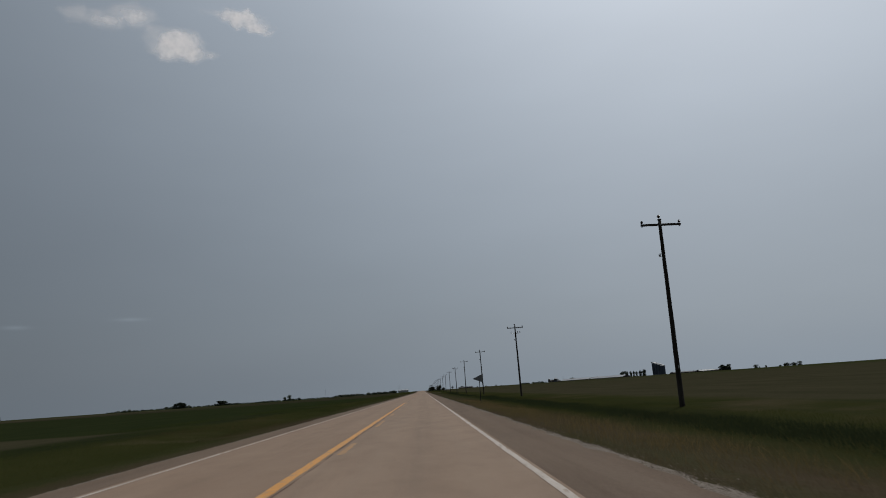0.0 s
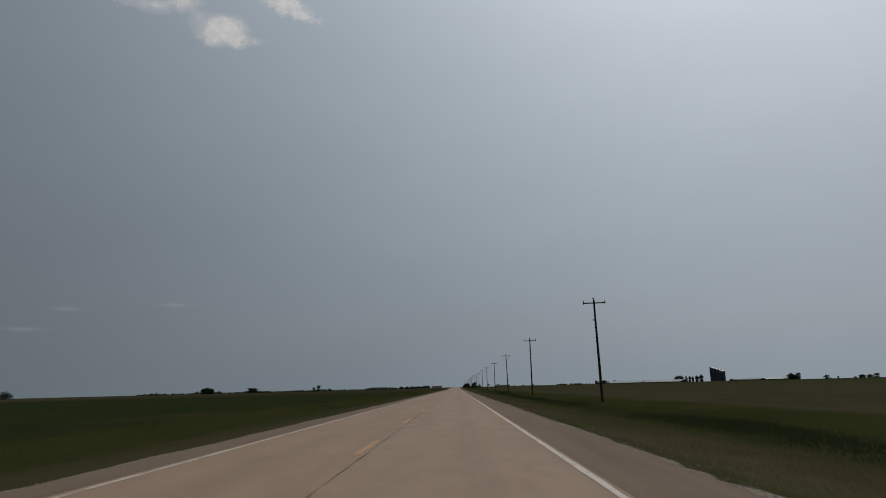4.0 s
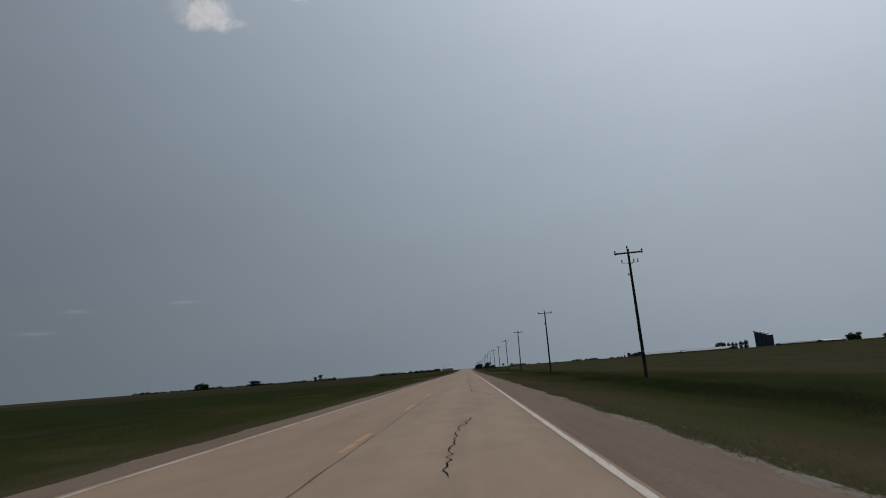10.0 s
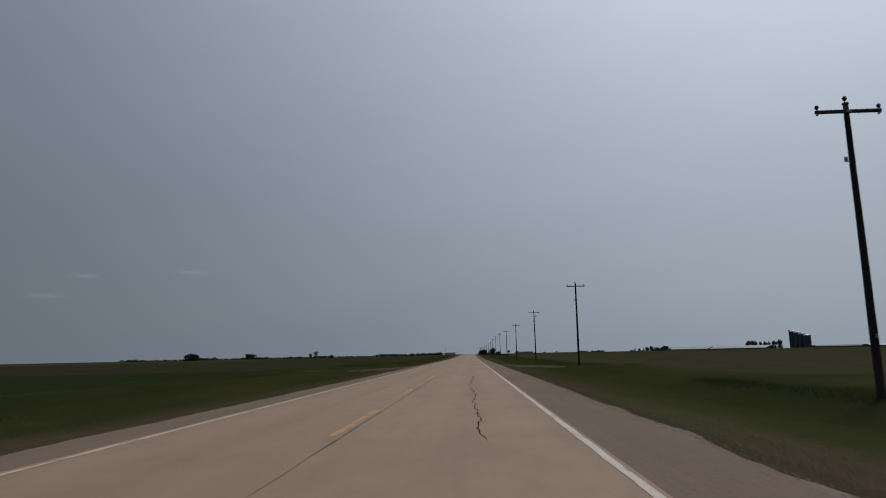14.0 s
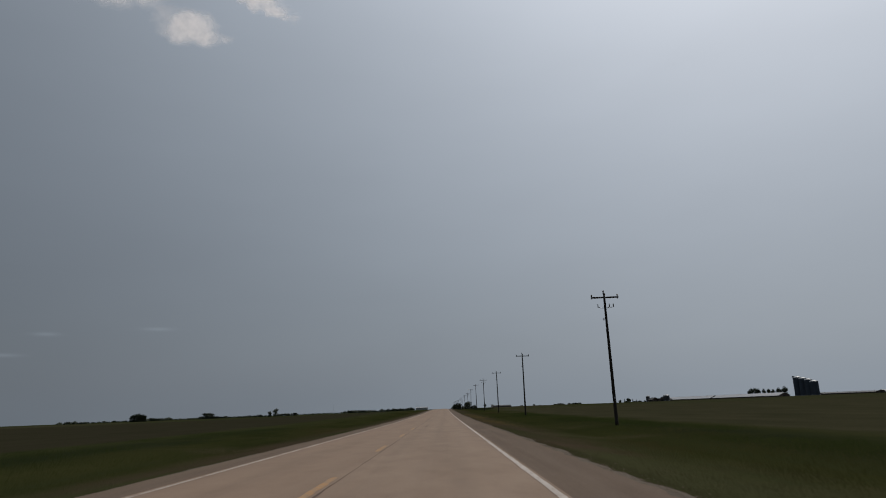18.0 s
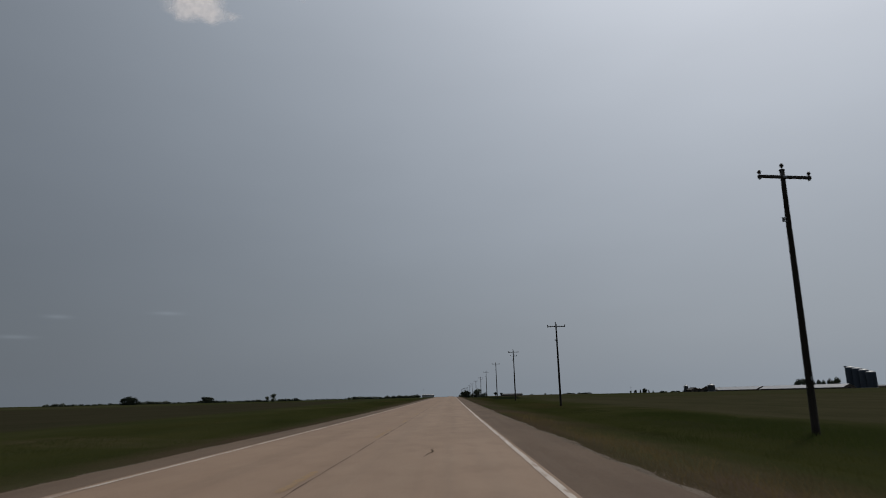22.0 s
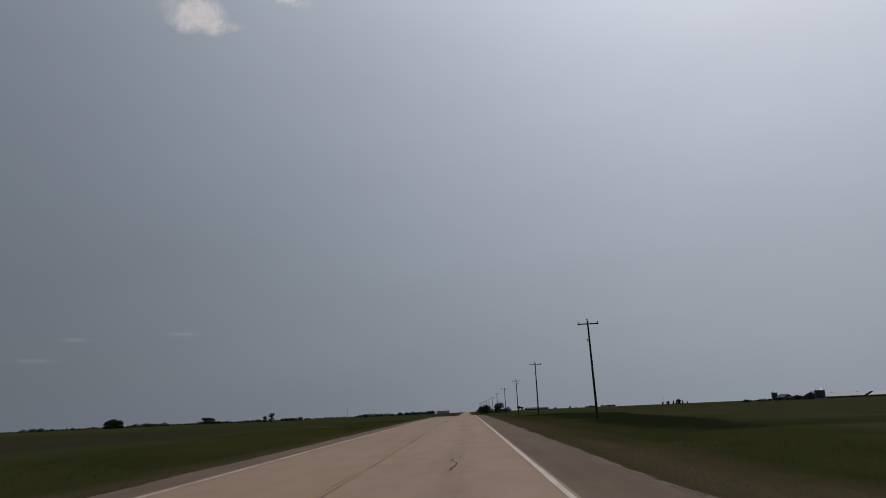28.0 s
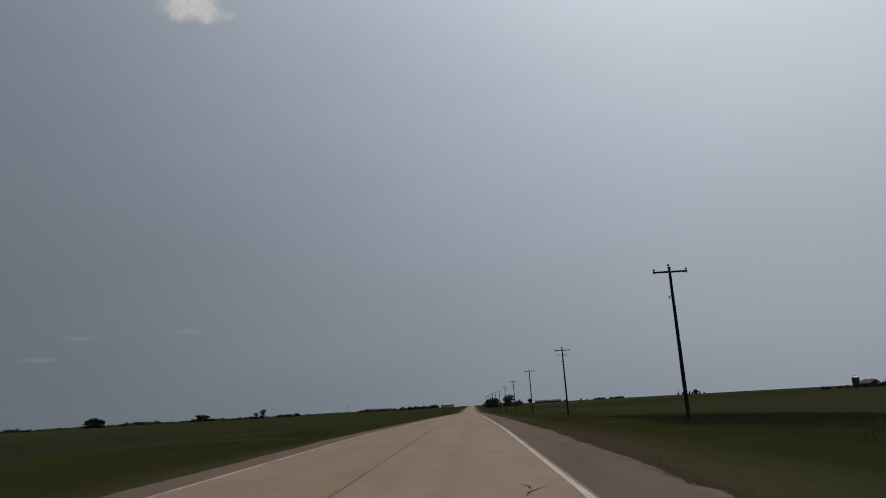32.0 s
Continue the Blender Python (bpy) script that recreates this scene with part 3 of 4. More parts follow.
def ribbon(name, x0, x1, y0, y1, z, material, step=6.0, parent=None, thick=0.0, ragged=0.0, seed=0, inner=None):
    """A strip along the road between two offsets, with the road's grade, an edge thickness and ragged edges."""
    n = max(2, int((y1 - y0) / step) + 1)
    vs, fs = [], []
    for i in range(n):
        y = y0 + (y1 - y0) * i / (n - 1)
        a = x0 + ragged * noise.noise((y * 0.9, seed, 0.3)) + 0.5 * ragged * noise.noise((y * 4.1, seed, 1.7))
        b = x1 + ragged * noise.noise((y * 0.9, seed + 9, 0.3)) + 0.5 * ragged * noise.noise((y * 4.1, seed + 9, 1.7))
        if inner is not None:
            a, b = (inner, b) if inner > 0 else (a, inner)
        g = grade(y)
        vs += [(a, y, g + z), (b, y, g + z), (a, y, g + z - thick), (b, y, g + z - thick)]
    for i in range(n - 1):
        p, q = 4 * i, 4 * i + 4
        fs.append((p, p + 1, q + 1, q))
        if thick:
            fs += [(p + 2, p, q, q + 2), (p + 1, p + 3, q + 3, q + 1)]
    return raw(name, vs, fs, material, parent)


ROAD_END = 3600
road = tagged(ribbon("road", -3.72, 3.67, -400, ROAD_END, 0.0, ROAD, 6, thick=0.22), "two-lane tan chip-sealed country road with worn paint", "road", kind="structure")
paved = tagged(ribbon("shoulder_right", 3.67, 5.1, -400, ROAD_END, -0.012, SHOULDER, 0.5, thick=0.2, ragged=0.14, seed=2, inner=3.67), "grey paved shoulder with crumbling edge", "shoulder", kind="structure")
tagged(ribbon("shoulder_left", -4.7, -3.72, -400, ROAD_END, -0.012, SHOULDER, 1.5, thick=0.2, ragged=0.10, seed=4, inner=-3.72), "narrow grey paved shoulder", "shoulder", kind="structure")


def gravel_z(x, y, x_in, out, seed):
    f = (x - x_in) / (out - x_in)
    return grade(y) + float(np.interp(f, (0, 0.35, 0.7, 1), (-0.022, -0.04, -0.11, -0.24))) + 0.02 * noise.noise((x * 3, y * 2.3, seed))


def gravel_out(y, x_out, seed):
    return x_out + 0.35 * noise.noise((y * 0.25, seed, 0)) + 0.3 * noise.noise((y * 1.1, seed, 5))


def gravel_strip(name, sign, x_in, x_out, seed):
    vs, fs = [], []
    yy = np.arange(-200, 1300, 0.8)
    for i, y in enumerate(yy):
        out = gravel_out(y, x_out, seed)
        for f in (0, 0.35, 0.7, 1):
            x = x_in + (out - x_in) * f
            vs.append((sign * x, y, gravel_z(x, y, x_in, out, seed)))
    for i in range(len(yy) - 1):
        for j in range(3):
            a = 4 * i + j
            fs.append((a, a + 1, a + 5, a + 4) if sign > 0 else (a + 1, a, a + 4, a + 5))
    return tagged(raw(name, vs, fs, GRAVEL), "loose gravel edge between shoulder and grass", "gravel", kind="structure")


gravel_strip("gravel_right", 1, 4.95, 5.72, 11)
gravel_strip("gravel_left", -1, 4.55, 5.5, 17)


def stones(name, sign, x_in, x_out, n, seed, bed):
    """Loose stones strewn over the gravel edge."""
    rnd = np.random.RandomState(seed)
    vs, fs = [], []
    for _ in range(n):
        y = rnd.uniform(-40, 790)
        if rnd.rand() < np.interp(y, (230, 420), (0, 0.55)):
            continue
        out = gravel_out(y, x_out, bed)
        xa = x_in + (out + 0.5 - x_in) * rnd.beta(2.0, 2.1)
        s = 0.008 + 0.014 * rnd.rand()
        z = max(gravel_z(xa, y, x_in, out, bed) - 0.004, land(sign * xa, y) - 0.002)
        x = sign * xa
        b = len(vs)
        a0 = rnd.uniform(0, 6)
        vs += [(x + s * math.cos(a0 + q), y + s * 1.2 * math.sin(a0 + q), z) for q in (0, 2.1, 4.2)] + [(x, y, z + s * 0.8 + 0.006)]
        fs += [(b, b + 1, b + 3), (b + 1, b + 2, b + 3), (b + 2, b, b + 3)]
    ob = raw(name, vs, fs, STONE)
    ob.data.polygons.foreach_set("use_smooth", [True] * len(fs))
    return tagged(ob, "scattered loose stones along the road edge", "stones", kind="stuff")


stones("loose_stones", 1, 4.95, 5.72, 130000, 5, 11)
stones("loose_stones", -1, 4.55, 5.5, 50000, 6, 17)

# paint
line_r = ribbon("edge_line", 3.495, 3.605, -300, 2200, 0.005, WHITE_LINE, 0.3, road, ragged=0.016, seed=21)
line_l = ribbon("edge_line", -3.61, -3.505, -300, 2200, 0.005, FADED_WHITE, 0.5, road, ragged=0.018, seed=25)
line_r["label"] = line_l["label"] = "worn white edge line"
solid = ribbon("solid_line", -0.445, -0.255, -200, 44, 0.005, YELLOW_LINE, 0.7, road, ragged=0.03, seed=31)
solid["label"] = "worn solid yellow no-passing line"
centre_joint = ribbon("centre_joint", -0.20, -0.176, -200, 1500, 0.004, JOINT, 0.6, road, ragged=0.03, seed=41)
centre_joint["label"] = "dark seam between the two lanes"
DASH0, CYCLE, DASH = 84.9, 12.2, 3.6


def dash_mesh(seed, cuts):
    """A lane dash, worn into pieces with ragged sides."""
    vs, fs = [], []
    for lo, hi in cuts:
        n = max(3, int((hi - lo) / 0.16))
        b = len(vs)
        for j in range(n + 1):
            y = lo + (hi - lo) * j / n
            pinch = 0.6 if j in (0, n) else 1.0
            for side in (-1, 1):
                vs.append((side * pinch * (0.072 + 0.032 * noise.noise((side * 3 + seed, y * 2.1, 0))) + 0.012 * noise.noise((y * 5, side, seed)), y, 0))
        fs += [(b + 2 * j, b + 2 * j + 1, b + 2 * j + 3, b + 2 * j + 2) for j in range(n)]
    ob = raw("lane_dash", vs, fs, DASH_LINE, road)
    return ob


WORN_CUTS = (((0, 1.55), (1.7, DASH)), ((0, 2.7),), ((0, 2.3), (2.42, DASH)), ((0.2, DASH),), ((0, 2.1), (2.25, 3.7), (4.0, 5.3)))
fresh, faded = [], []
for i in range(-12, 62):
    y = DASH0 + CYCLE * i
    pick = (i * 7 + i // 3) % len(WORN_CUTS)
    if len(fresh) < len(WORN_CUTS):
        dash = dash_mesh(len(fresh) * 5.3, WORN_CUTS[len(fresh)])
        fresh.append(dash.data)
        pale = dash.data.copy()
        pale.materials[0] = FADED_LINE
        faded.append(pale)
        pick = len(fresh) - 1
    else:
        dash = new("lane_dash", fresh[pick])
        dash.parent = road
    slope = (grade(y + DASH) - grade(y)) / DASH
    if y > 462:
        dash.data = faded[pick]
        dash["label"] = "nearly worn away yellow lane dash"
    dash.matrix_world = pose(0.0 if y < 44 else -0.36, y, grade(y) + 0.006, math.degrees(math.atan(slope)), 0, 0)


# cracks
def crack(points, width, seed, wig=0.06):
    rnd = random.Random(seed)
    pts = []
    for (xa, ya), (xb, yb) in zip(points, points[1:]):
        n = max(2, int(math.hypot(xb - xa, yb - ya) / 0.32))
        for j in range(n):
            f = j / n
            pts.append((xa + (xb - xa) * f + rnd.uniform(-wig, wig), ya + (yb - ya) * f + rnd.uniform(-0.05, 0.05)))
    pts.append(points[-1])
    vs, fs = [], []
    for i, (x, y) in enumerate(pts):
        xa, ya = pts[max(0, i - 1)]
        xb, yb = pts[min(len(pts) - 1, i + 1)]
        L = math.hypot(xb - xa, yb - ya) or 1
        w = width * rnd.uniform(0.35, 1.25)
        if i in (0, len(pts) - 1):
            w *= 0.15
        nx_, ny_ = -(yb - ya) / L * w, (xb - xa) / L * w
        vs += [(x + nx_, y + ny_, grade(y) + 0.006), (x - nx_, y - ny_, grade(y) + 0.006)]
    fs = [(2 * i + 1, 2 * i, 2 * i + 2, 2 * i + 3) for i in range(len(pts) - 1)]
    ob = raw("crack", vs, fs, CRACK, road)
    ob["label"] = "dark open crack in the road surface"
    return ob


for i, g in enumerate((
    [(2.12, 146.9), (1.85, 148.8), (2.1, 152), (1.8, 156), (1.81, 161.1)],
    [(1.95, 163.5), (2.04, 166.5), (2.2, 168.5), (2.06, 170.4), (1.98, 174.6), (2.15, 182.8)],
    [(1.95, 186), (1.81, 192.2), (2.06, 199.5), (1.85, 204), (2.14, 209.9)], [(1.57, 215.5), (1.65, 222), (1.94, 225.5)],
    [(2.01, 247.2), (2.1, 253), (1.9, 259), (2.03, 265.2), (1.95, 267.6), (2.12, 269.2), (1.74, 272.5), (1.97, 284.9)],
    [(2.08, 316), (1.96, 323.5), (2.01, 327.9), (1.81, 333.7), (1.98, 341.9), (2.05, 346)],
)):
    crack(g, 0.014, 100 + i, 0.07)
for i, g in enumerate((
    [(2.06, 142.2), (2.10, 143.4), (2.47, 144.6), (2.40, 145.2)],
    [(2.70, 238.8), (2.93, 240.2), (2.64, 243.4), (2.0, 247.3)], [(2.38, 290.7), (2.50, 292.1), (2.82, 293.1), (3.35, 294.2), (3.7, 294.6)],
    [(2.8, 756.3), (2.88, 757.0), (3.2, 757.4)], [(2.9, 757.0), (2.75, 757.8)], [(1.72, 662.5), (1.82, 664.2), (1.70, 665.4), (1.9, 667)],
    [(1.9, 492.0), (1.95, 493.6), (1.7, 495.0)], [(-0.1, 748.2), (0.3, 750.2), (0.68, 750.6), (0.72, 752.8)],
    [(1.5, 517.0), (1.62, 519.2)], [(-2.9, 612), (-1.0, 612.4)], [(0.4, 455), (0.5, 462)],
)):
    crack(g, 0.015, 300 + i)


# field approaches of gravel on both sides
def approach(sign, y_mid, seed):
    vs, fs = [], []
    nj, ni = 22, 14
    for j in range(nj + 1):
        f = j / nj
        x = 5.0 + f * 8.5
        half = 1.5 + 5.5 * (1 - f) ** 2
        for i in range(ni + 1):
            g = -1 + 2 * i / ni
            yy = y_mid + g * half + 0.3 * noise.noise((x, g, seed))
            z = grade(yy) + np.interp(x, (5, 7, 13.5), (-0.09, -0.16, -0.42)) - 0.35 * abs(g) ** 5 + 0.02 * noise.noise((x * 2, yy * 2, seed))
            vs.append((sign * x, yy, z))
    for j in range(nj):
        for i in range(ni):
            a = j * (ni + 1) + i
            fs.append((a, a + ni + 1, a + ni + 2, a + 1) if sign > 0 else (a, a + 1, a + ni + 2, a + ni + 1))
    return tagged(raw("field_approach", vs, fs, TRACK), "earth and gravel field entrance crossing the ditch", "driveway", kind="structure")


approach(1, 391, 3)
approach(-1, 390, 4)


# ---------------------------------------------------------------- grass
def blades(name, material, x0, x1, y0, y1, n, h0, h1, seed, label, spread=0.3, per=8, clear=(), wide=1.0, patchy=False, band=None):
    rnd = np.random.RandomState(seed)
    px, py = rnd.uniform(x0, x1, n), rnd.uniform(y0, y1, n)
    keep = np.ones(n, bool)
    if band:
        wave = np.array([0.9 * noise.noise((0.0, y * 0.05, seed)) + 0.5 * noise.noise((x * 0.3, y * 0.22, seed)) for x, y in zip(px, py)])
        inner, outer = np.interp(py, band[0], band[1]), np.interp(py, band[0], band[2])
        inside = np.minimum(px + wave - inner, outer - px - wave) / (0.3 * (outer - inner))
        gaps = np.array([noise.noise((x * 0.08, y * 0.03, seed + 2)) for x, y in zip(px, py)])
        keep &= rnd.rand(n) < np.clip(inside, 0, 1) * np.clip(0.75 + 1.6 * gaps, 0.12, 1)
    for a, b in clear:
        keep &= ~((py > a) & (py < b))
    px, py = px[keep], py[keep]
    dens = np.array([noise.noise((x * 0.15, y * 0.06, seed)) for x, y in zip(px, py)])
    keep = (dens > -0.3) | (rnd.rand(len(px)) < 0.5)
    if patchy:
        keep &= np.array([noise.noise((x * 0.22, y * 0.035, seed + 3)) + 0.4 * noise.noise((x * 0.6, y * 0.2, seed)) > -0.08 for x, y in zip(px, py)])
    px, py, dens = px[keep], py[keep], dens[keep]
    pz = np.array([land(x, y) for x, y in zip(px, py)]) - 0.02
    bx, by = np.repeat(px, per), np.repeat(py, per)
    m = len(bx)
    bx, by, bz = bx + rnd.normal(0, spread, m), by + rnd.normal(0, spread, m), np.repeat(pz, per)
    h = rnd.uniform(h0, h1, m) * (1 + 0.5 * np.repeat(dens, per))
    w = rnd.uniform(0.003, 0.007, m) * wide
    dy = rnd.uniform(-0.6, 0.6, m) * w
    co = np.empty((m, 3, 3))
    co[:, 0] = np.stack((bx - w, by - dy, bz), 1)
    co[:, 1] = np.stack((bx + w, by + dy, bz), 1)
    co[:, 2] = np.stack((bx + rnd.normal(0, 0.5, m) * h, by + np.abs(rnd.normal(0, 0.6, m)) * h, bz + h), 1)
    me = bpy.data.meshes.new(name)
    me.vertices.add(3 * m)
    me.vertices.foreach_set("co", co.ravel())
    me.loops.add(3 * m)
    me.loops.foreach_set("vertex_index", np.arange(3 * m))
    me.polygons.add(m)
    me.polygons.foreach_set("loop_start", np.arange(0, 3 * m, 3))
    me.update()
    me.polygons.foreach_set("use_smooth", np.ones(m, bool))
    # soft shading, as a mat of leaves lit from above
    me.normals_split_custom_set_from_vertices(np.tile((0.0, -0.35, 0.94), (3 * m, 1)))
    me.materials.append(material)
    return tagged(new(name, me), label, "grass", kind="stuff")


CLEAR = ((386, 396),)
blades("verge_grass", GRASS, 5.5, 10.5, -40, 820, 60000, 0.04, 0.13, 1, "short patchy roadside grass, partly dry", clear=CLEAR)
blades("ditch_grass", GRASS, 10.5, 17.5, -40, 860, 36000, 0.07, 0.20, 2, "longer green grass in the ditch", 0.4, clear=CLEAR, wide=1.6)
blades("verge_grass", GRASS, -9.5, -5.3, -30, 820, 34000, 0.04, 0.13, 3, "short patchy roadside grass, partly dry", clear=CLEAR)
blades("ditch_grass", GRASS, -18, -9.5, -20, 860, 28000, 0.07, 0.20, 4, "longer green grass in the ditch", 0.4, clear=CLEAR, wide=1.6)
blades("margin_tufts", GRASS, 5.25, 6.1, -40, 820, 34000, 0.03, 0.11, 8, "thin grass tufts growing into the gravel", 0.15, 6, clear=CLEAR, wide=1.3)
blades("ditch_weeds", DARK_BLADES, 11.0, 22.0, -30, 350, 90000, 0.08, 0.24, 5, "dense band of dark green blades in the ditch by the poles", 0.3, 7, wide=2.6,
       band=((-30, 140, 200, 260, 300, 350), (12.2, 12.2, 12.4, 13.2, 13.8, 15.5), (15.2, 15.0, 14.6, 17.0, 19.3, 18.0)))
blades("tall_grass", TALL, 15.0, 20.3, 400, 560, 9000, 0.12, 0.28, 9, "tall dark green grass in the ditch by the poles", 0.45, 7, wide=1.8, patchy=True)
blades("ditch_weeds", DARK_BLADES, 14.0, 30.0, 690, 825, 42000, 0.10, 0.32, 6, "dense band of dark green blades along the pole line", 0.3, 7, wide=2.8,
       band=((690, 735, 765, 790, 825), (15.0, 14.8, 14.6, 15.2, 16.5), (21.0, 24.0, 28.0, 26.0, 19.0)))
blades("seed_stalks", STALK, 5.9, 9.5, -40, 75, 2600, 0.15, 0.38, 12, "thin dry brown seed stalks in the verge", 0.5, 4, clear=CLEAR, patchy=True)
blades("seed_stalks", STALK, 5.9, 8.0, 460, 560, 2200, 0.12, 0.28, 13, "thin dry brown seed stalks in the verge", 0.5, 4, patchy=True)
blades("field_edge_growth", TALL, -27, -18.0, -20, 500, 14000, 0.08, 0.22, 7, "dark green growth along the field edge", 0.45, 7, wide=1.8, patchy=True)


# ---------------------------------------------------------------- utility poles
def insulator(name, parent, at, scale=1.0):
    bm = bmesh.new()
    prof = [(0.02, 0.0), (0.055, 0.03), (0.075, 0.05), (0.05, 0.075), (0.085, 0.10), (0.09, 0.125), (0.055, 0.15), (0.06, 0.185), (0.035, 0.21)]
    lathe(bm, [(r * scale, z * scale * 0.9) for r, z in prof], 10, (at[0], at[1], at[2] + 0.03))
    ob = part(name, bm, PORCELAIN, parent)
    bm = bmesh.new()
    tube(bm, (at[0], at[1], at[2] - 0.05), (at[0], at[1], at[2] + 0.05), 0.014, seg=6)
    part("pin", bm, GALV, ob)
    return ob


def utility_pole(height, cutouts):
    e = thing("utility_pole", label="dark wooden utility pole with one crossarm and three insulators" if not cutouts else
              "dark wooden utility pole with crossarm and hanging fuse cutouts", category="utility pole", group="roadside utility poles")
    bm = bmesh.new()
    n = 9
    for i in range(n):
        z0, z1 = -0.8 + (height + 0.8) * i / n, -0.8 + (height + 0.8) * (i + 1) / n
        r = lambda z: 0.158 - 0.060 * (z / height)
        vs = tube(bm, (0, 0, z0), (0, 0, z1), r(z0), r(z1), 12, caps=i in (0, n - 1))
    bmesh.ops.remove_doubles(bm, verts=bm.verts, dist=0.002)
    for v in bm.verts:
        v.co.x += 0.012 * noise.noise((v.co.z * 0.5, 1, 0))
        v.co.y += 0.012 * noise.noise((v.co.z * 0.5, 7, 0))
    for f in bm.faces:
        f.smooth = len(f.verts) == 4
    part("shaft", bm, POLE_WOOD, e)
    za = height - 0.35
    bm = bmesh.new()
    box(bm, -1.26, 1.26, -0.18, -0.07, za - 0.065, za + 0.065, 0.012)
    part("crossarm", bm, ARM_WOOD, e)
    for s in (-1, 1):
        insulator("insulator", e, (s * 1.18, -0.12, za + 0.06))
        bm = bmesh.new()
        box(bm, s * 1.18 - 0.03, s * 1.18 + 0.03, -0.19, -0.05, za - 0.13, za - 0.06, 0.008)
        part("end_bolt", bm, GALV, e)
    bm = bmesh.new()
    box(bm, -0.09, 0.09, -0.195, -0.18, za - 0.05, za + 0.05, 0.004)
    tube(bm, (0, -0.21, za), (0, -0.17, za), 0.025, seg=6)
    part("centre_bracket", bm, GALV, e)
    bm = bmesh.new()
    box(bm, -0.10, -0.05, -0.13, -0.09, height - 0.42, height + 0.04, 0.006)
    part("ridge_pin", bm, GREY_CERAMIC, e)
    bm = bmesh.new()
    lathe(bm, [(0.125, 0), (0.13, 0.03), (0.11, 0.055)], 12, (0.012 * noise.noise((height * 0.5, 1, 0)), 0, height - 0.012))
    part("pole_cap", bm, GREY_CERAMIC, e)
    insulator("top_insulator", e, (-0.075, -0.11, height + 0.04), 1.1)
    bm = bmesh.new()
    lathe(bm, [(0.03, 0), (0.05, 0.01), (0.035, 0.05), (0.05, 0.09), (0.03, 0.1)], 10, (-0.23, -0.05, za - 1.95))
    sp = part("neutral_spool", bm, GREY_CERAMIC, e)
    bm = bmesh.new()
    box(bm, -0.31, -0.10, -0.07, -0.03, za - 2.0, za - 1.97)
    box(bm, -0.31, -0.10, -0.07, -0.03, za - 1.83, za - 1.80)
    box(bm, -0.315, -0.285, -0.07, -0.03, za - 2.0, za - 1.80)
    part("clevis", bm, GALV, sp)
    bm = bmesh.new()
    box(bm, -0.05, 0.05, -0.19, -0.175, 2.2, 2.36, 0.004)
    part("number_tag", bm, GALV, e)
    if cutouts:
        zc = za - 0.95
        for s, yy in ((-1, -0.2), (1, -0.2), (0.45, -0.3)):
            bm = bmesh.new()
            tube(bm, (0, -0.14, zc), (s * 0.45, yy, zc + 0.02), 0.022, seg=6)
            tube(bm, (s * 0.45, yy, zc + 0.02), (s * 0.66, yy, zc + 0.10), 0.022, seg=6)
            arm = part("cutout_bracket", bm, GALV, e)
            bm = bmesh.new()
            m0 = len(bm.verts)
            lathe(bm, [(0.03, 0), (0.055, 0.05), (0.035, 0.09), (0.06, 0.14), (0.035, 0.19), (0.06, 0.24), (0.03, 0.30)], 8, (s * 0.70, yy, zc + 0.06))
            part("fuse_cutout", bm, PORCELAIN, arm)
    return e


SPACING = 66.3
pole_dy = {0: -0.6, 1: 0.2, 2: 0.3, 3: -1.2, 4: 0.8, 5: -0.3, 6: 2.4, 7: -0.4, 9: 0.2, 10: 0.3, 12: 0.6, 13: -0.9, 14: -0.7}
pole_dx = {0: 0.08, 1: 0.12, 3: -0.18, 4: -0.19, 5: -0.31, 6: -0.27, 7: -0.28, 8: -0.21, 11: 0.12, 12: 0.27, 13: 0.6, 14: 0.5}
pole_dh = {1: -0.15, 2: -0.24, 6: 0.16, 7: 0.3, 10: 0.33, 11: 0.3, 12: -0.14, 13: -0.45, 14: -0.15}
pole_yaw = {8: 10}
pole_foot = {0: -0.15, 1: 0.08, 2: 0.2, 3: 0.0, 4: 0.22, 5: 0.04, 6: -0.05, 7: 0.05, 8: -0.06, 9: 0.05, 10: 0.05, 11: 0.10, 12: -0.05}
plain_pole = fuse_pole = None
lean = random.Random(5)
for kk in range(-2, 24):
    fuses = kk % 3 == 1
    src = fuse_pole if fuses else plain_pole
    y = kk * SPACING + pole_dy.get(kk, 0)
    x = 17.1 + pole_dx.get(kk, 0.2 if kk > 12 else 0)
    zb = land(x, y)
    top = 10.63 + grade(y) + pole_dh.get(kk, 0)
    shift = pole_foot.get(kk, 0.05)
    m = pose(x + shift, y, zb, lean.uniform(-0.4, 0.4), -math.degrees(math.atan(shift / 10.9)), lean.uniform(-2, 2) + pole_yaw.get(kk, 0))
    if src is None:
        e = utility_pole(11.28, fuses)
        e.matrix_world = m
        if fuses:
            fuse_pole = e
        else:
            plain_pole = e
    else:
        e = copy_thing(src, m)
    e.scale = (1, 1, (top - zb) / 11.28)


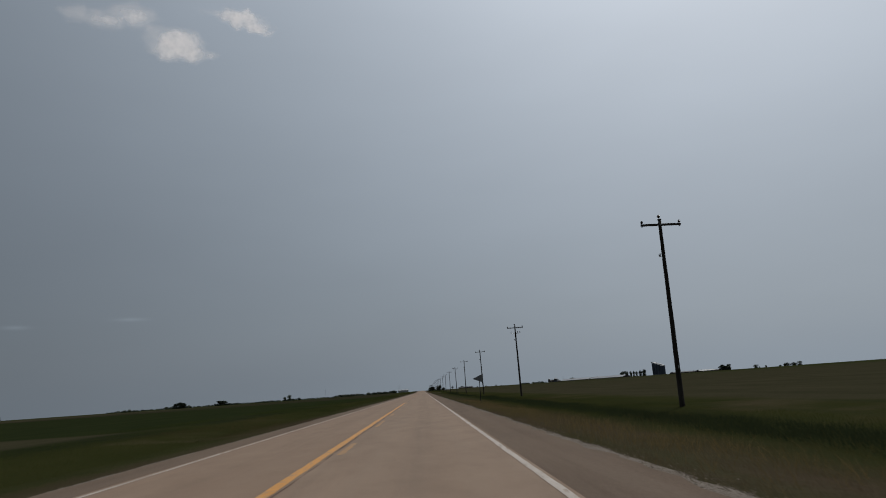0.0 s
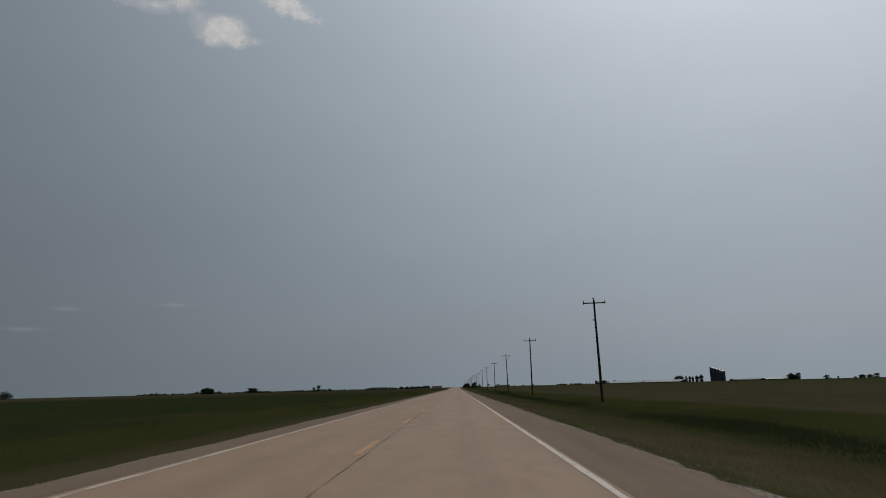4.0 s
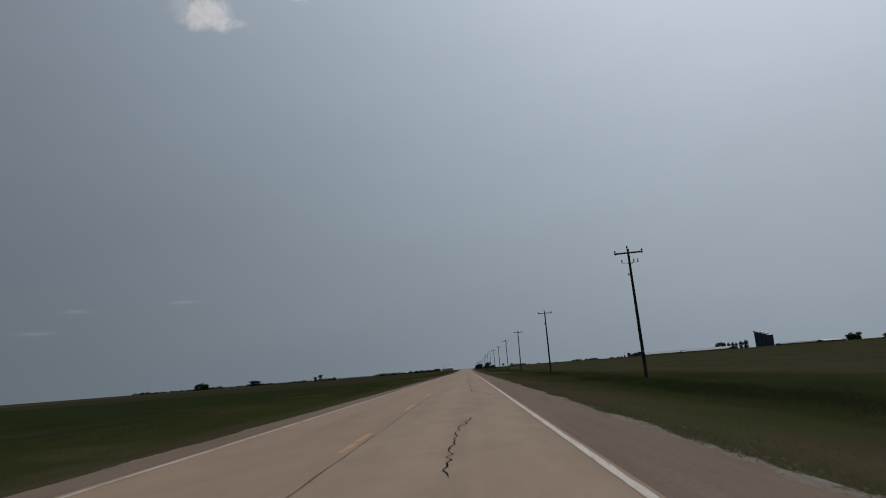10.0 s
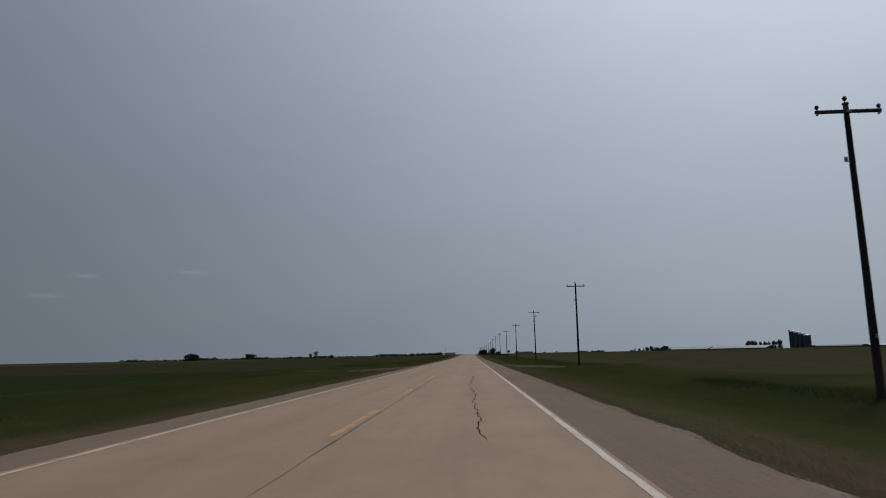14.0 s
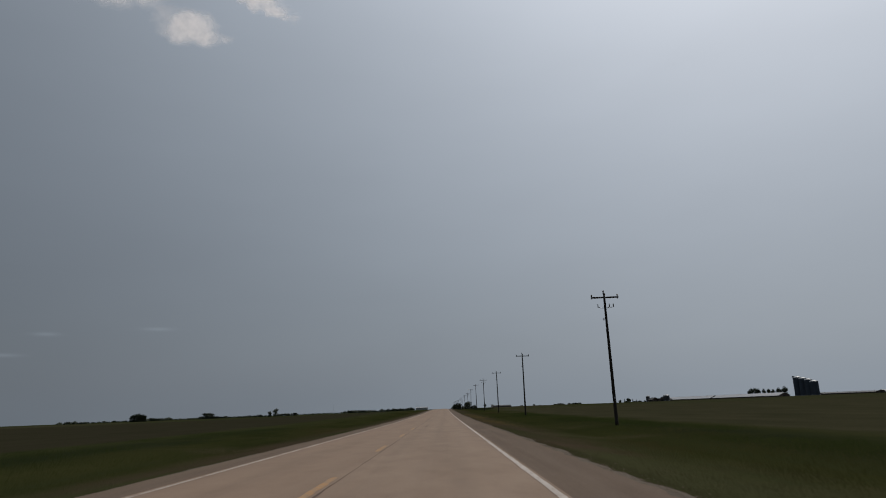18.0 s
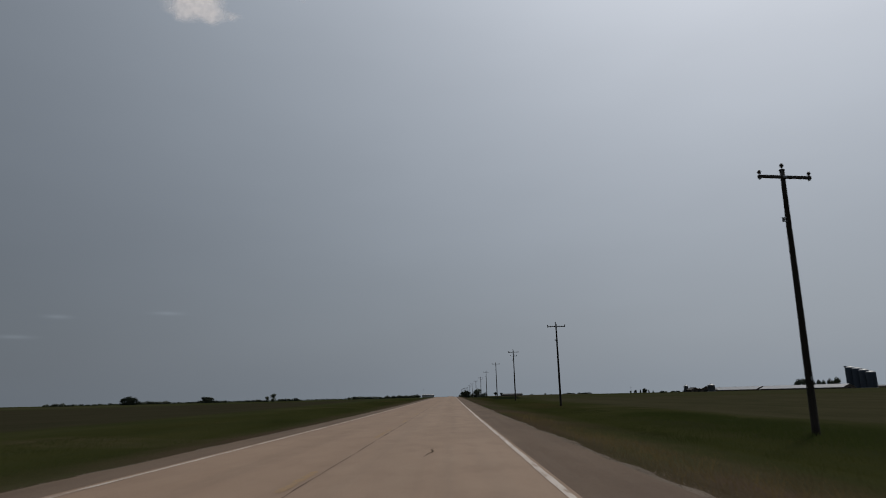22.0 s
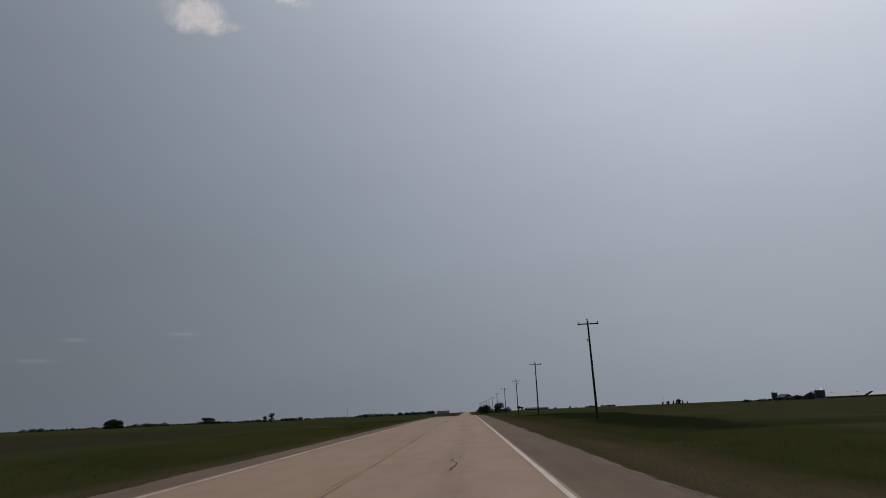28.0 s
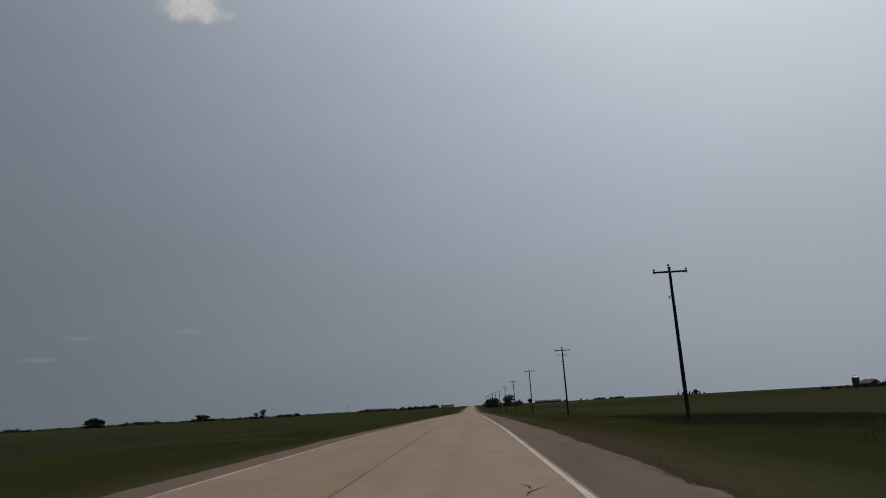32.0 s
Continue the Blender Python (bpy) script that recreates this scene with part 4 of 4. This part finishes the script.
# ---------------------------------------------------------------- pennant sign, seen from its back
sign_z = land(8.7, 40.6)
s = thing("pennant_sign", (8.7, 40.6, sign_z), 0, "grey back of a pennant-shaped traffic sign on a steel post", "traffic sign")
bm = bmesh.new()
box(bm, -0.04, 0.04, -0.012, 0.012, -0.5, 2.62 - sign_z, 0.004)
box(bm, -0.04, -0.028, -0.012, 0.03, -0.5, 2.62 - sign_z)
box(bm, 0.028, 0.04, -0.012, 0.03, -0.5, 2.62 - sign_z)
part("post", bm, DULL_POST, s)
zc = 2.28 - sign_z
for nm, y0, y1, mt in (("back_plate", -0.022, -0.015, SIGN_BACK), ("front_plate", 0.036, 0.04, SIGN_FACE)):
    bm = bmesh.new()
    y0, y1 = (y0, y1) if nm == "back_plate" else (-0.014, -0.0125)
    out = []
    for cx, cz in ((-0.72, 0.0), (0.42, 0.46), (0.42, -0.46)):
        for j in range(5):
            base = math.atan2(cz, cx)
            a = base - 0.9 + 1.8 * j / 4
            out.append((cx + 0.045 * math.cos(a), cz + 0.045 * math.sin(a)))
    cxm, czm = sum(p[0] for p in out) / len(out), sum(p[1] for p in out) / len(out)
    out.sort(key=lambda p: math.atan2(p[1] - czm, p[0] - cxm))
    fr = [bm.verts.new((px, y0, zc + pz)) for px, pz in out]
    bk = [bm.verts.new((px, y1, zc + pz)) for px, pz in out]
    bm.faces.new(fr)
    bm.faces.new(list(reversed(bk)))
    for j in range(len(out)):
        bm.faces.new((fr[j], bk[j], bk[(j + 1) % len(out)], fr[(j + 1) % len(out)]))
    bmesh.ops.recalc_face_normals(bm, faces=bm.faces)
    part(nm, bm, mt, s)
for dz in (-0.25, 0.25):
    bm = bmesh.new()
    tube(bm, (0, -0.04, zc + dz), (0, -0.01, zc + dz), 0.014, seg=6)
    part("bolt", bm, GALV, s)


# ---------------------------------------------------------------- trees
def tree(name, h, w, seed, label, leaves=420, low=0.12, conic=False, shrub=False):
    rnd = random.Random(seed)
    e = thing(name, label=label, category="tree")
    bm = bmesh.new()
    r = h * 0.022 + 0.06
    top = Vector((rnd.uniform(-0.03, 0.03) * h, rnd.uniform(-0.03, 0.03) * h, h * 0.62))
    tube(bm, (0, 0, -0.4), top * 0.5, r * 1.25, r * 0.75, 7)
    tube(bm, top * 0.5, top, r * 0.75, r * 0.3, 6)
    blobs = []
    for i in range(7):
        a = i * 2.4 + rnd.uniform(-0.4, 0.4)
        f = rnd.uniform(0.3, 0.9)
        tip = Vector((math.cos(a) * w * 0.36 * rnd.uniform(0.5, 1.1), math.sin(a) * w * 0.36 * rnd.uniform(0.5, 1.1), h * (0.3 + 0.5 * f)))
        tube(bm, top * (0.35 + 0.4 * f), tip, r * 0.4, r * 0.12, 5)
        blobs.append((tip, w * rnd.uniform(0.18, 0.30), h * rnd.uniform(0.12, 0.2)))
    blobs.append((Vector((0, 0, h * 0.78)), w * 0.26, h * 0.19))
    blobs += [(Vector((0, 0, h * 0.5)), w * 0.40, h * 0.28)] * 2
    blobs += [(Vector((math.cos(i * 2.1) * w * 0.2, math.sin(i * 2.1) * w * 0.2, h * 0.16)), w * 0.30, h * 0.2) for i in range(3)] * (2 if low < 0.2 else 0)
    if shrub:
        blobs = [(Vector((math.cos(i * 1.26) * w * 0.3, math.sin(i * 1.26) * w * 0.3, h * rnd.uniform(0.28, 0.45))), w * 0.24, h * rnd.uniform(0.3, 0.5)) for i in range(5)] + [(Vector((0, 0, h * 0.5)), w * 0.3, h * 0.46)] * 2
    part("trunk", bm, BARK, e)
    vs, fs = [], []
    for i in range(leaves):
        if conic:
            f = rnd.random() ** 0.7
            rr = w * 0.5 * f * rnd.uniform(0.3, 1.0)
            a = rnd.uniform(0, 6.283)
            p = Vector((rr * math.cos(a), rr * math.sin(a), h * (1 - 0.95 * f)))
        else:
            c, rw, rh = rnd.choice(blobs)
            u = Vector((rnd.gauss(0, 1), rnd.gauss(0, 1), rnd.gauss(0, 1))).normalized() * rnd.uniform(0.35, 1.08)
            p = c + Vector((u.x * rw, u.y * rw, u.z * rh))
            p.z = max(p.z, h * low * rnd.uniform(0.2, 1.6))
        sz = rnd.uniform(0.035, 0.07) * h
        d1 = Vector((rnd.gauss(0, 1), rnd.gauss(0, 1), rnd.gauss(0, 0.7))).normalized()
        d2 = d1.orthogonal().normalized()
        b = len(vs)
        vs += [p + d1 * sz, p + d2 * sz * 0.8, p - d1 * sz * 0.9, p - d2 * sz * 0.7]
        fs += [(b, b + 1, b + 2, b + 3)]
    raw("crown", [tuple(v) for v in vs], fs, LEAF, e)
    return e


round_trees = [tree("tree", 10, 9.5, 40 + i, "dark green broad leafy tree at a field edge", 1000, 0.03) for i in range(3)]
tall_trees = [tree("tree", 10, 5.5, 50 + i, "tall dark green leafy tree in a far windbreak", 800, 0.08) for i in range(2)]
low_bushes = [tree("bush", 10, 16, 60 + i, "low dark green bush in a far hedge line", 1100, 0.01, shrub=True) for i in range(2)]
standard_tree = [tree("tree", 10, 6.5, 81, "small round tree on a clear stem by a far shed", 700, 0.42)]
conifers = [tree("conifer", 10, 5, 70, "dark green pointed conifer by a farm", 800, conic=True)]
used = set()
tr = random.Random(9)


def plant(kinds, x, y, h, even=False):
    src = tr.choice(kinds)
    m = pose(x, y, land(x, y) - 0.1, 0, 0, tr.uniform(0, 360))
    if src.name not in used:
        used.add(src.name)
        src.matrix_world = m
        e = src
    else:
        e = copy_thing(src, m)
    s = h / 10
    s *= tr.choice((0.6, 0.75, 0.9, 1.0, 1.1, 1.2)) if h < 18 and not even else 1
    e.scale = (s * tr.uniform(0.9, 1.3), s * tr.uniform(0.9, 1.3), s)
    return e


def slim(e, w):
    """Narrows a planted tree, keeping its height."""
    e.scale.x, e.scale.y = e.scale.x * w, e.scale.y * w
    return e


def spot(az, dist):
    """A place by bearing and distance from the last stretch of the road."""
    return 2.1 + dist * math.sin(radians(az)), 746.6 + dist * math.cos(radians(az))


def row(kinds, az0, az1, dist, n, h0, h1, jitter=20, even=True):
    for i in range(n):
        x, y = spot(az0 + (az1 - az0) * (i + tr.uniform(0.2, 0.8)) / n, dist + tr.uniform(-jitter, jitter))
        plant(kinds, x, y, tr.uniform(h0, h1), even)


def grove(kinds, x, y, rad, n, h0, h1):
    for i in range(n):
        a, r = tr.uniform(0, 6.28), rad * math.sqrt(tr.random())
        plant(kinds, x + r * math.cos(a), y + r * math.sin(a) * 0.6, tr.uniform(h0, h1))


# west side
row(low_bushes, -35.6, -33.2, 1560, 11, 3.6, 8.96)
row(low_bushes, -33.0, -30.4, 2200, 18, 2.7, 6.72)
row(low_bushes, -30.4, -17.0, 2350, 84, 4.5, 7.5, 60)
row(low_bushes, -17.0, -2.8, 2900, 84, 5, 8, 60)
for x, y, h in ((-748, 2060, 17), (-741, 2070, 20), (-734, 2058, 21), (-727, 2066, 18)):
    plant(round_trees, x, y, h, True)
row(low_bushes, -27.2, -24.8, 2280, 16, 5.4, 13.44)
row(low_bushes, -22.8, -20.1, 2290, 18, 4.8, 11.2)
grove(round_trees, -846, 2870, 18, 4, 19, 23)
row(low_bushes, -19.8, -17.4, 1720, 12, 3, 7.84)
slim(plant(round_trees, -411, 2085, 20, True), 0.6)
slim(plant(round_trees, -427, 2092, 14, True), 0.75)
row(round_trees, -16.1, -14.3, 1900, 9, 7, 11)
row(low_bushes, -9.3, -6.3, 2800, 22, 6.6, 14.56)
row(low_bushes, -6.0, -2.9, 2800, 24, 7.8, 16.8)
for i in range(7):
    plant(round_trees + low_bushes, -803 + i * 11, 1165 + tr.uniform(-10, 10), tr.uniform(11, 15))
# east side
for x, y, h, w in ((16.6, 1372, 8.4, 0.7), (19.8, 1380, 9.6, 0.8), (22.8, 1372, 9.2, 0.75), (33.2, 1382, 10.6, 0.6), (36.4, 1374, 11.8, 0.65)):
    slim(plant(round_trees, x, y, h, True), w)
for x, y, h in ((28.0, 1380, 3.2), (42.0, 1378, 5.4), (45.5, 1384, 6.6)):
    slim(plant(low_bushes, x, y, h, True), 0.55)
for i in range(5):
    plant(low_bushes, 18 + i * 6, 1560 + i * 25, tr.uniform(3, 6))
row(low_bushes, 10.0, 10.9, 3500, 10, 8, 11)
row(low_bushes, 11.2, 12.3, 3500, 10, 8, 12)
row(tall_trees + conifers, 16.4, 18.6, 1900, 8, 6, 13)
for x, h, w in ((389, 12.0, 0.6), (394, 12.6, 0.7), (398.5, 11.6, 0.5), (405.5, 11.0, 0.44), (411.5, 11.2, 0.48), (417, 10.6, 0.44), (424, 12.2, 0.55), (432, 13.4, 0.65)):
    slim(plant(round_trees, x, 1266, h, True), w)
for i in range(4):
    plant(round_trees + tall_trees, 566 + i * 5, 1224 + tr.uniform(-6, 6), tr.uniform(9, 12))
for i in range(9):
    plant(low_bushes + round_trees, 690 + i * 12, 1330 + tr.uniform(-20, 20), tr.uniform(5, 8))
for i in range(10):
    plant(low_bushes, 192 + i * 2.2, 1125 + tr.uniform(-8, 8), tr.uniform(1.6, 2.1), True)
for i in range(12):
    plant(low_bushes, 746 + i * 6, 900 + tr.uniform(-10, 10), tr.uniform(4.5, 5.5), True)
for i in range(6):
    plant(low_bushes + round_trees, 150 + i * 30, 2500 + tr.uniform(-60, 60), tr.uniform(6, 9))
plant(round_trees, 560, 2480, 12)


# ---------------------------------------------------------------- farm buildings
def silo(name, x, y, r, h, mat, label, dome=0.35):
    e = thing(name, (x, y, land(x, y)), 0, label, "silo", "")
    bm = bmesh.new()
    prof = []
    n = int(h / 1.4)
    for i in range(n):
        z = h * i / n
        prof += [(r, z), (r, z + h / n * 0.92), (r + 0.06, z + h / n * 0.94), (r + 0.06, z + h / n * 0.99)]
    lathe(bm, prof, 20)
    part("shell", bm, mat, e)
    bm = bmesh.new()
    lathe(bm, [(r + 0.15, h - 0.05), (r * 0.9, h + dome * r * 0.4), (r * 0.6, h + dome * r * 0.8), (r * 0.2, h + dome * r), (0.3, h + dome * r + 0.1), (0.3, h + dome * r + 0.6), (0.05, h + dome * r + 0.7)], 20)
    part("roof", bm, GREY_STEEL if mat is not GREY_STEEL else WHITE_ROOF, e)
    bm = bmesh.new()
    lathe(bm, [(r + 0.4, -0.3), (r + 0.4, 0.35), (r + 0.05, 0.4)], 20)
    part("foundation", bm, CONCRETE, e)
    bm = bmesh.new()
    for sx in (-0.3, 0.3):
        tube(bm, (sx, -r - 0.35, 0.3), (sx, -r - 0.35, h), 0.05, seg=5)
    for i in range(int(h / 0.8)):
        tube(bm, (-0.3, -r - 0.35, 0.8 + i * 0.8), (0.3, -r - 0.35, 0.8 + i * 0.8), 0.035, seg=4)
    part("ladder", bm, DARK_STEEL, e)
    return e


for i, (x, y, h) in enumerate(((461.0, 1287, 23.0), (462.9, 1277.8, 21.3), (464.8, 1268.6, 19.3), (466.7, 1259.4, 16.8))):
    silo("tower_silo", x, y, 5.0, h, BLUE_STEEL, "tall dark blue steel tower silo in a stepped row")
# leg and head house that fill the silos
e = thing("grain_elevator", (458.0, 1291, land(458.0, 1291)), 0, "slim steel grain elevator leg with head house beside silos", "grain elevator")
bm = bmesh.new()
box(bm, -0.7, 0.7, -0.7, 0.7, 0.0, 23.6, 0.05)
part("leg", bm, DARK_STEEL, e)
bm = bmesh.new()
box(bm, -1.3, 1.3, -1.3, 1.3, 23.6, 25.2, 0.1)
part("head_house", bm, DARK_STEEL, e)
bm = bmesh.new()
tube(bm, (0.6, 0, 24.6), (3.0, -4, 23.4), 0.3, seg=6)
part("spout", bm, GREY_STEEL, e)


def barn(name, x, y, turn, length, width, wall, ridge, wall_mat, roof_mat, label, doors=4, gambrel=False, category="barn"):
    """A gabled building along its own y axis, from its near gable."""
    e = thing(name, (x, y, land(x, y)), turn, label, category)
    bm = bmesh.new()
    w = width / 2
    prism(bm, [(-w, -0.8), (w, -0.8), (w, wall), (0, ridge - 0.15), (-w, wall)], length, Matrix.Identity(4))
    bmesh.ops.recalc_face_normals(bm, faces=bm.faces)
    part("wall", bm, wall_mat, e)
    for sgn in (-1, 1):
        bm = bmesh.new()
        if gambrel:
            out = [(0, ridge + 0.15), (sgn * w * 0.55, wall + (ridge - wall) * 0.72), (sgn * (w + 0.5), wall - 0.25), (sgn * (w + 0.5), wall - 0.4), (sgn * w * 0.55, wall + (ridge - wall) * 0.66), (0, ridge)]
        else:
            out = [(0, ridge + 0.12), (sgn * (w + 0.6), wall - 0.15), (sgn * (w + 0.6), wall - 0.3), (0, ridge - 0.02)]
        prism(bm, out, length + 1.0, Matrix.Translation((0, -0.5, 0)))
        bmesh.ops.recalc_face_normals(bm, faces=bm.faces)
        part("roof_slope", bm, roof_mat, e)
    for i in range(doors):
        yy = length * (i + 0.5) / doors
        bm = bmesh.new()
        box(bm, -w - 0.06, -w + 0.05, yy - 1.6, yy + 1.6, 0.1, min(wall - 0.6, 3.2))
        part("door", bm, DOOR_DARK, e)
    bm = bmesh.new()
    box(bm, -1.8, 1.8, -0.06, 0.06, 0.1, min(wall, 3.8))
    part("gable_door", bm, DOOR_DARK, e)
    nv = max(2, int(length / 20))
    for i in range(nv):
        yy = length * (i + 0.5) / nv
        bm = bmesh.new()
        box(bm, -0.4, 0.4, yy - 0.4, yy + 0.4, ridge - 0.1, ridge + 0.45, 0.05)
        part("ridge_vent", bm, GREY_STEEL, e)
    return e


# long pale sheds end to end, and one more beyond the silos
for q in (0, 91):
    barn("livestock_shed", 344 - q * math.sin(radians(24)), 1092 + q * math.cos(radians(24)), 24, 87, 16, 1.4, 4.0, BARN_WALL, WHITE_ROOF, "long low pale livestock shed with a light metal roof", 5, category="shed")
barn("livestock_shed", 512, 1335, -78, 120, 16, 1.8, 3.3, BARN_WALL, DARK_STEEL, "long low grey shed standing beyond the silos", 8, category="shed")
# farmstead
silo("concrete_silo", 222.5, 1083, 2.9, 5.3, DARK_STEEL, "grey staved silo beside a barn")
silo("concrete_silo", 224, 1150, 2.0, 5.6, DARK_STEEL, "short grey silo at the far end of the farm")
barn("hay_barn", 222, 1094, -40, 12, 10, 1.6, 4.4, BARN_WALL, DARK_ROOF, "weathered dark barn with steep roof", 2, False)
barn("machine_shed", 226, 1120, -20, 12, 9, 1.9, 2.9, BARN_WALL, DARK_ROOF, "low dark machine shed", 2, category="shed")
barn("farm_house", 229, 1140, 15, 8, 7, 2.2, 4.0, BARN_WALL, DARK_ROOF, "small dark farmhouse with dark roof", 1, category="house")
barn("machine_shed", 509, 1196, -72, 34, 14, 1.8, 3.6, BARN_WALL, WHITE_ROOF, "farm shed with a bright metal roof", 3, category="shed")
barn("barn", 575, 1236, -60, 16, 11, 4.0, 8.0, BARN_WALL, DARK_ROOF, "dark weathered barn among trees", 1)
barn("low_shed", 98, 1796, -90, 38, 14, 2.2, 3.9, DARK_ROOF, DARK_ROOF, "long low dark shed far along the road", 3, category="shed")
barn("grain_shed", -132, 3640, -90, 55, 26, 11.0, 15.0, WHITE_WALL, GREY_STEEL, "long pale grain shed on the horizon", 2, category="shed")
plant(standard_tree, 73, 1600, 7.5, True)

# lattice masts
def mast(x, y, h, label):
    e = thing("lattice_mast", (x, y, land(x, y)), 0, label, "mast")
    legs = []
    for i in range(3):
        bm = bmesh.new()
        a = i * 2.0944
        tube(bm, (0.9 * math.cos(a), 0.9 * math.sin(a), -0.5), (0.35 * math.cos(a), 0.35 * math.sin(a), h), 0.13, 0.09, 5)
        part("leg", bm, GALV, e)
    bm = bmesh.new()
    n = int(h / 2.5)
    for i in range(n):
        for j in range(3):
            a0, a1 = j * 2.0944, (j + 1) * 2.0944
            r0, r1 = 0.9 - 0.55 * i / n, 0.9 - 0.55 * (i + 1) / n
            tube(bm, (r0 * math.cos(a0), r0 * math.sin(a0), h * i / n), (r1 * math.cos(a1), r1 * math.sin(a1), h * (i + 1) / n), 0.05, seg=4)
    part("bracing", bm, GALV, e)
    return e


mast(*spot(-10.3, 2850), 42, "thin grey lattice radio mast on the horizon")
mast(-126, 3630, 38, "thin grey lattice mast beside a far grain shed")
mast(*spot(16.6, 1880), 20, "thin grey lattice mast beyond the fields")

# ---------------------------------------------------------------- clouds: small puffs far off and high
k = Mat("cloud_vapour", 1.0)
warp = k.n.new("ShaderNodeTexNoise")
warp.inputs["Scale"].default_value, warp.inputs["Detail"].default_value = 0.011, 5.0
k.l.new(k.co, warp.inputs["Vector"])
wv = k.n.new("ShaderNodeVectorMath")
wv.operation = "MULTIPLY_ADD"
k.l.new(warp.outputs["Color"], wv.inputs[0])
wv.inputs[1].default_value = (120, 95, 0)
k.l.new(k.co, wv.inputs[2])
sepc = k.n.new("ShaderNodeSeparateXYZ")
k.l.new(wv.outputs[0], sepc.inputs[0])
X, Y = sepc.outputs[0], sepc.outputs[1]
ns = k.noise(0.012, 5, (1, 1.2, 1), 0.6)
total = None
for cx, cy, rx, ry, amp in ((75, 75, 200, 135, 1.0), (0, 25, 160, 90, 0.9), (150, 20, 150, 85, 0.85), (260, 30, 120, 45, 0.55), (-90, 120, 130, 80, 0.5), (-210, 225, 170, 100, 0.7),
                            (480, 310, 200, 75, 0.95), (600, 275, 150, 58, 0.85), (700, 235, 90, 36, 0.6), (330, 320, 130, 45, 0.5),
                            (-400, 175, 200, 85, 0.6), (-560, 180, 160, 80, 0.5), (-330, 235, 130, 70, 0.5)):
    ex = k.math("DIVIDE", k.math("SUBTRACT", X, cx), rx)
    ey = k.math("DIVIDE", k.math("SUBTRACT", Y, cy), ry)
    rr = k.math("ADD", k.math("MULTIPLY", ex, ex), k.math("MULTIPLY", ey, ey))
    g = k.math("MULTIPLY", k.math("SUBTRACT", 1.0, rr, True), amp)
    total = g if total is None else k.math("MAXIMUM", total, g)
dens = k.math("ADD", total, k.math("MULTIPLY", k.math("SUBTRACT", ns, 0.5), 1.1))
dens = k.math("MULTIPLY", k.span(dens, 0.05, 1.0), k.span(total, 0.0, 0.7), True)
tl = k.n.new("ShaderNodeBsdfTranslucent")
tl.inputs["Color"].default_value = (1.0, 0.925, 0.88, 1)
tp = k.n.new("ShaderNodeBsdfTransparent")
mx = k.n.new("ShaderNodeMixShader")
k.l.new(k.math("MULTIPLY", dens, 0.7), mx.inputs[0])
k.l.new(tp.outputs[0], mx.inputs[1])
k.l.new(tl.outputs[0], mx.inputs[2])
k.l.new(mx.outputs[0], k.n["Material Output"].inputs[0])
vs = [(-1000 + 2000 * i / 20, -300 + 800 * j / 10, 15 * noise.noise((i * 0.4, j * 0.4, 0))) for j in range(11) for i in range(21)]
fs = [(j * 21 + i, j * 21 + i + 1, (j + 1) * 21 + i + 1, (j + 1) * 21 + i) for j in range(10) for i in range(20)]
cloud = tagged(raw("clouds", vs, fs, k.m), "small soft cream clouds in a hazy sky", "cloud", kind="structure")
cloud.matrix_world = Matrix(((0.9276, 0.1889, 0.3223, -1605), (0.3735, -0.4690, -0.8003, 4394), (0, 0.8628, -0.5056, 2522), (0, 0, 0, 1)))
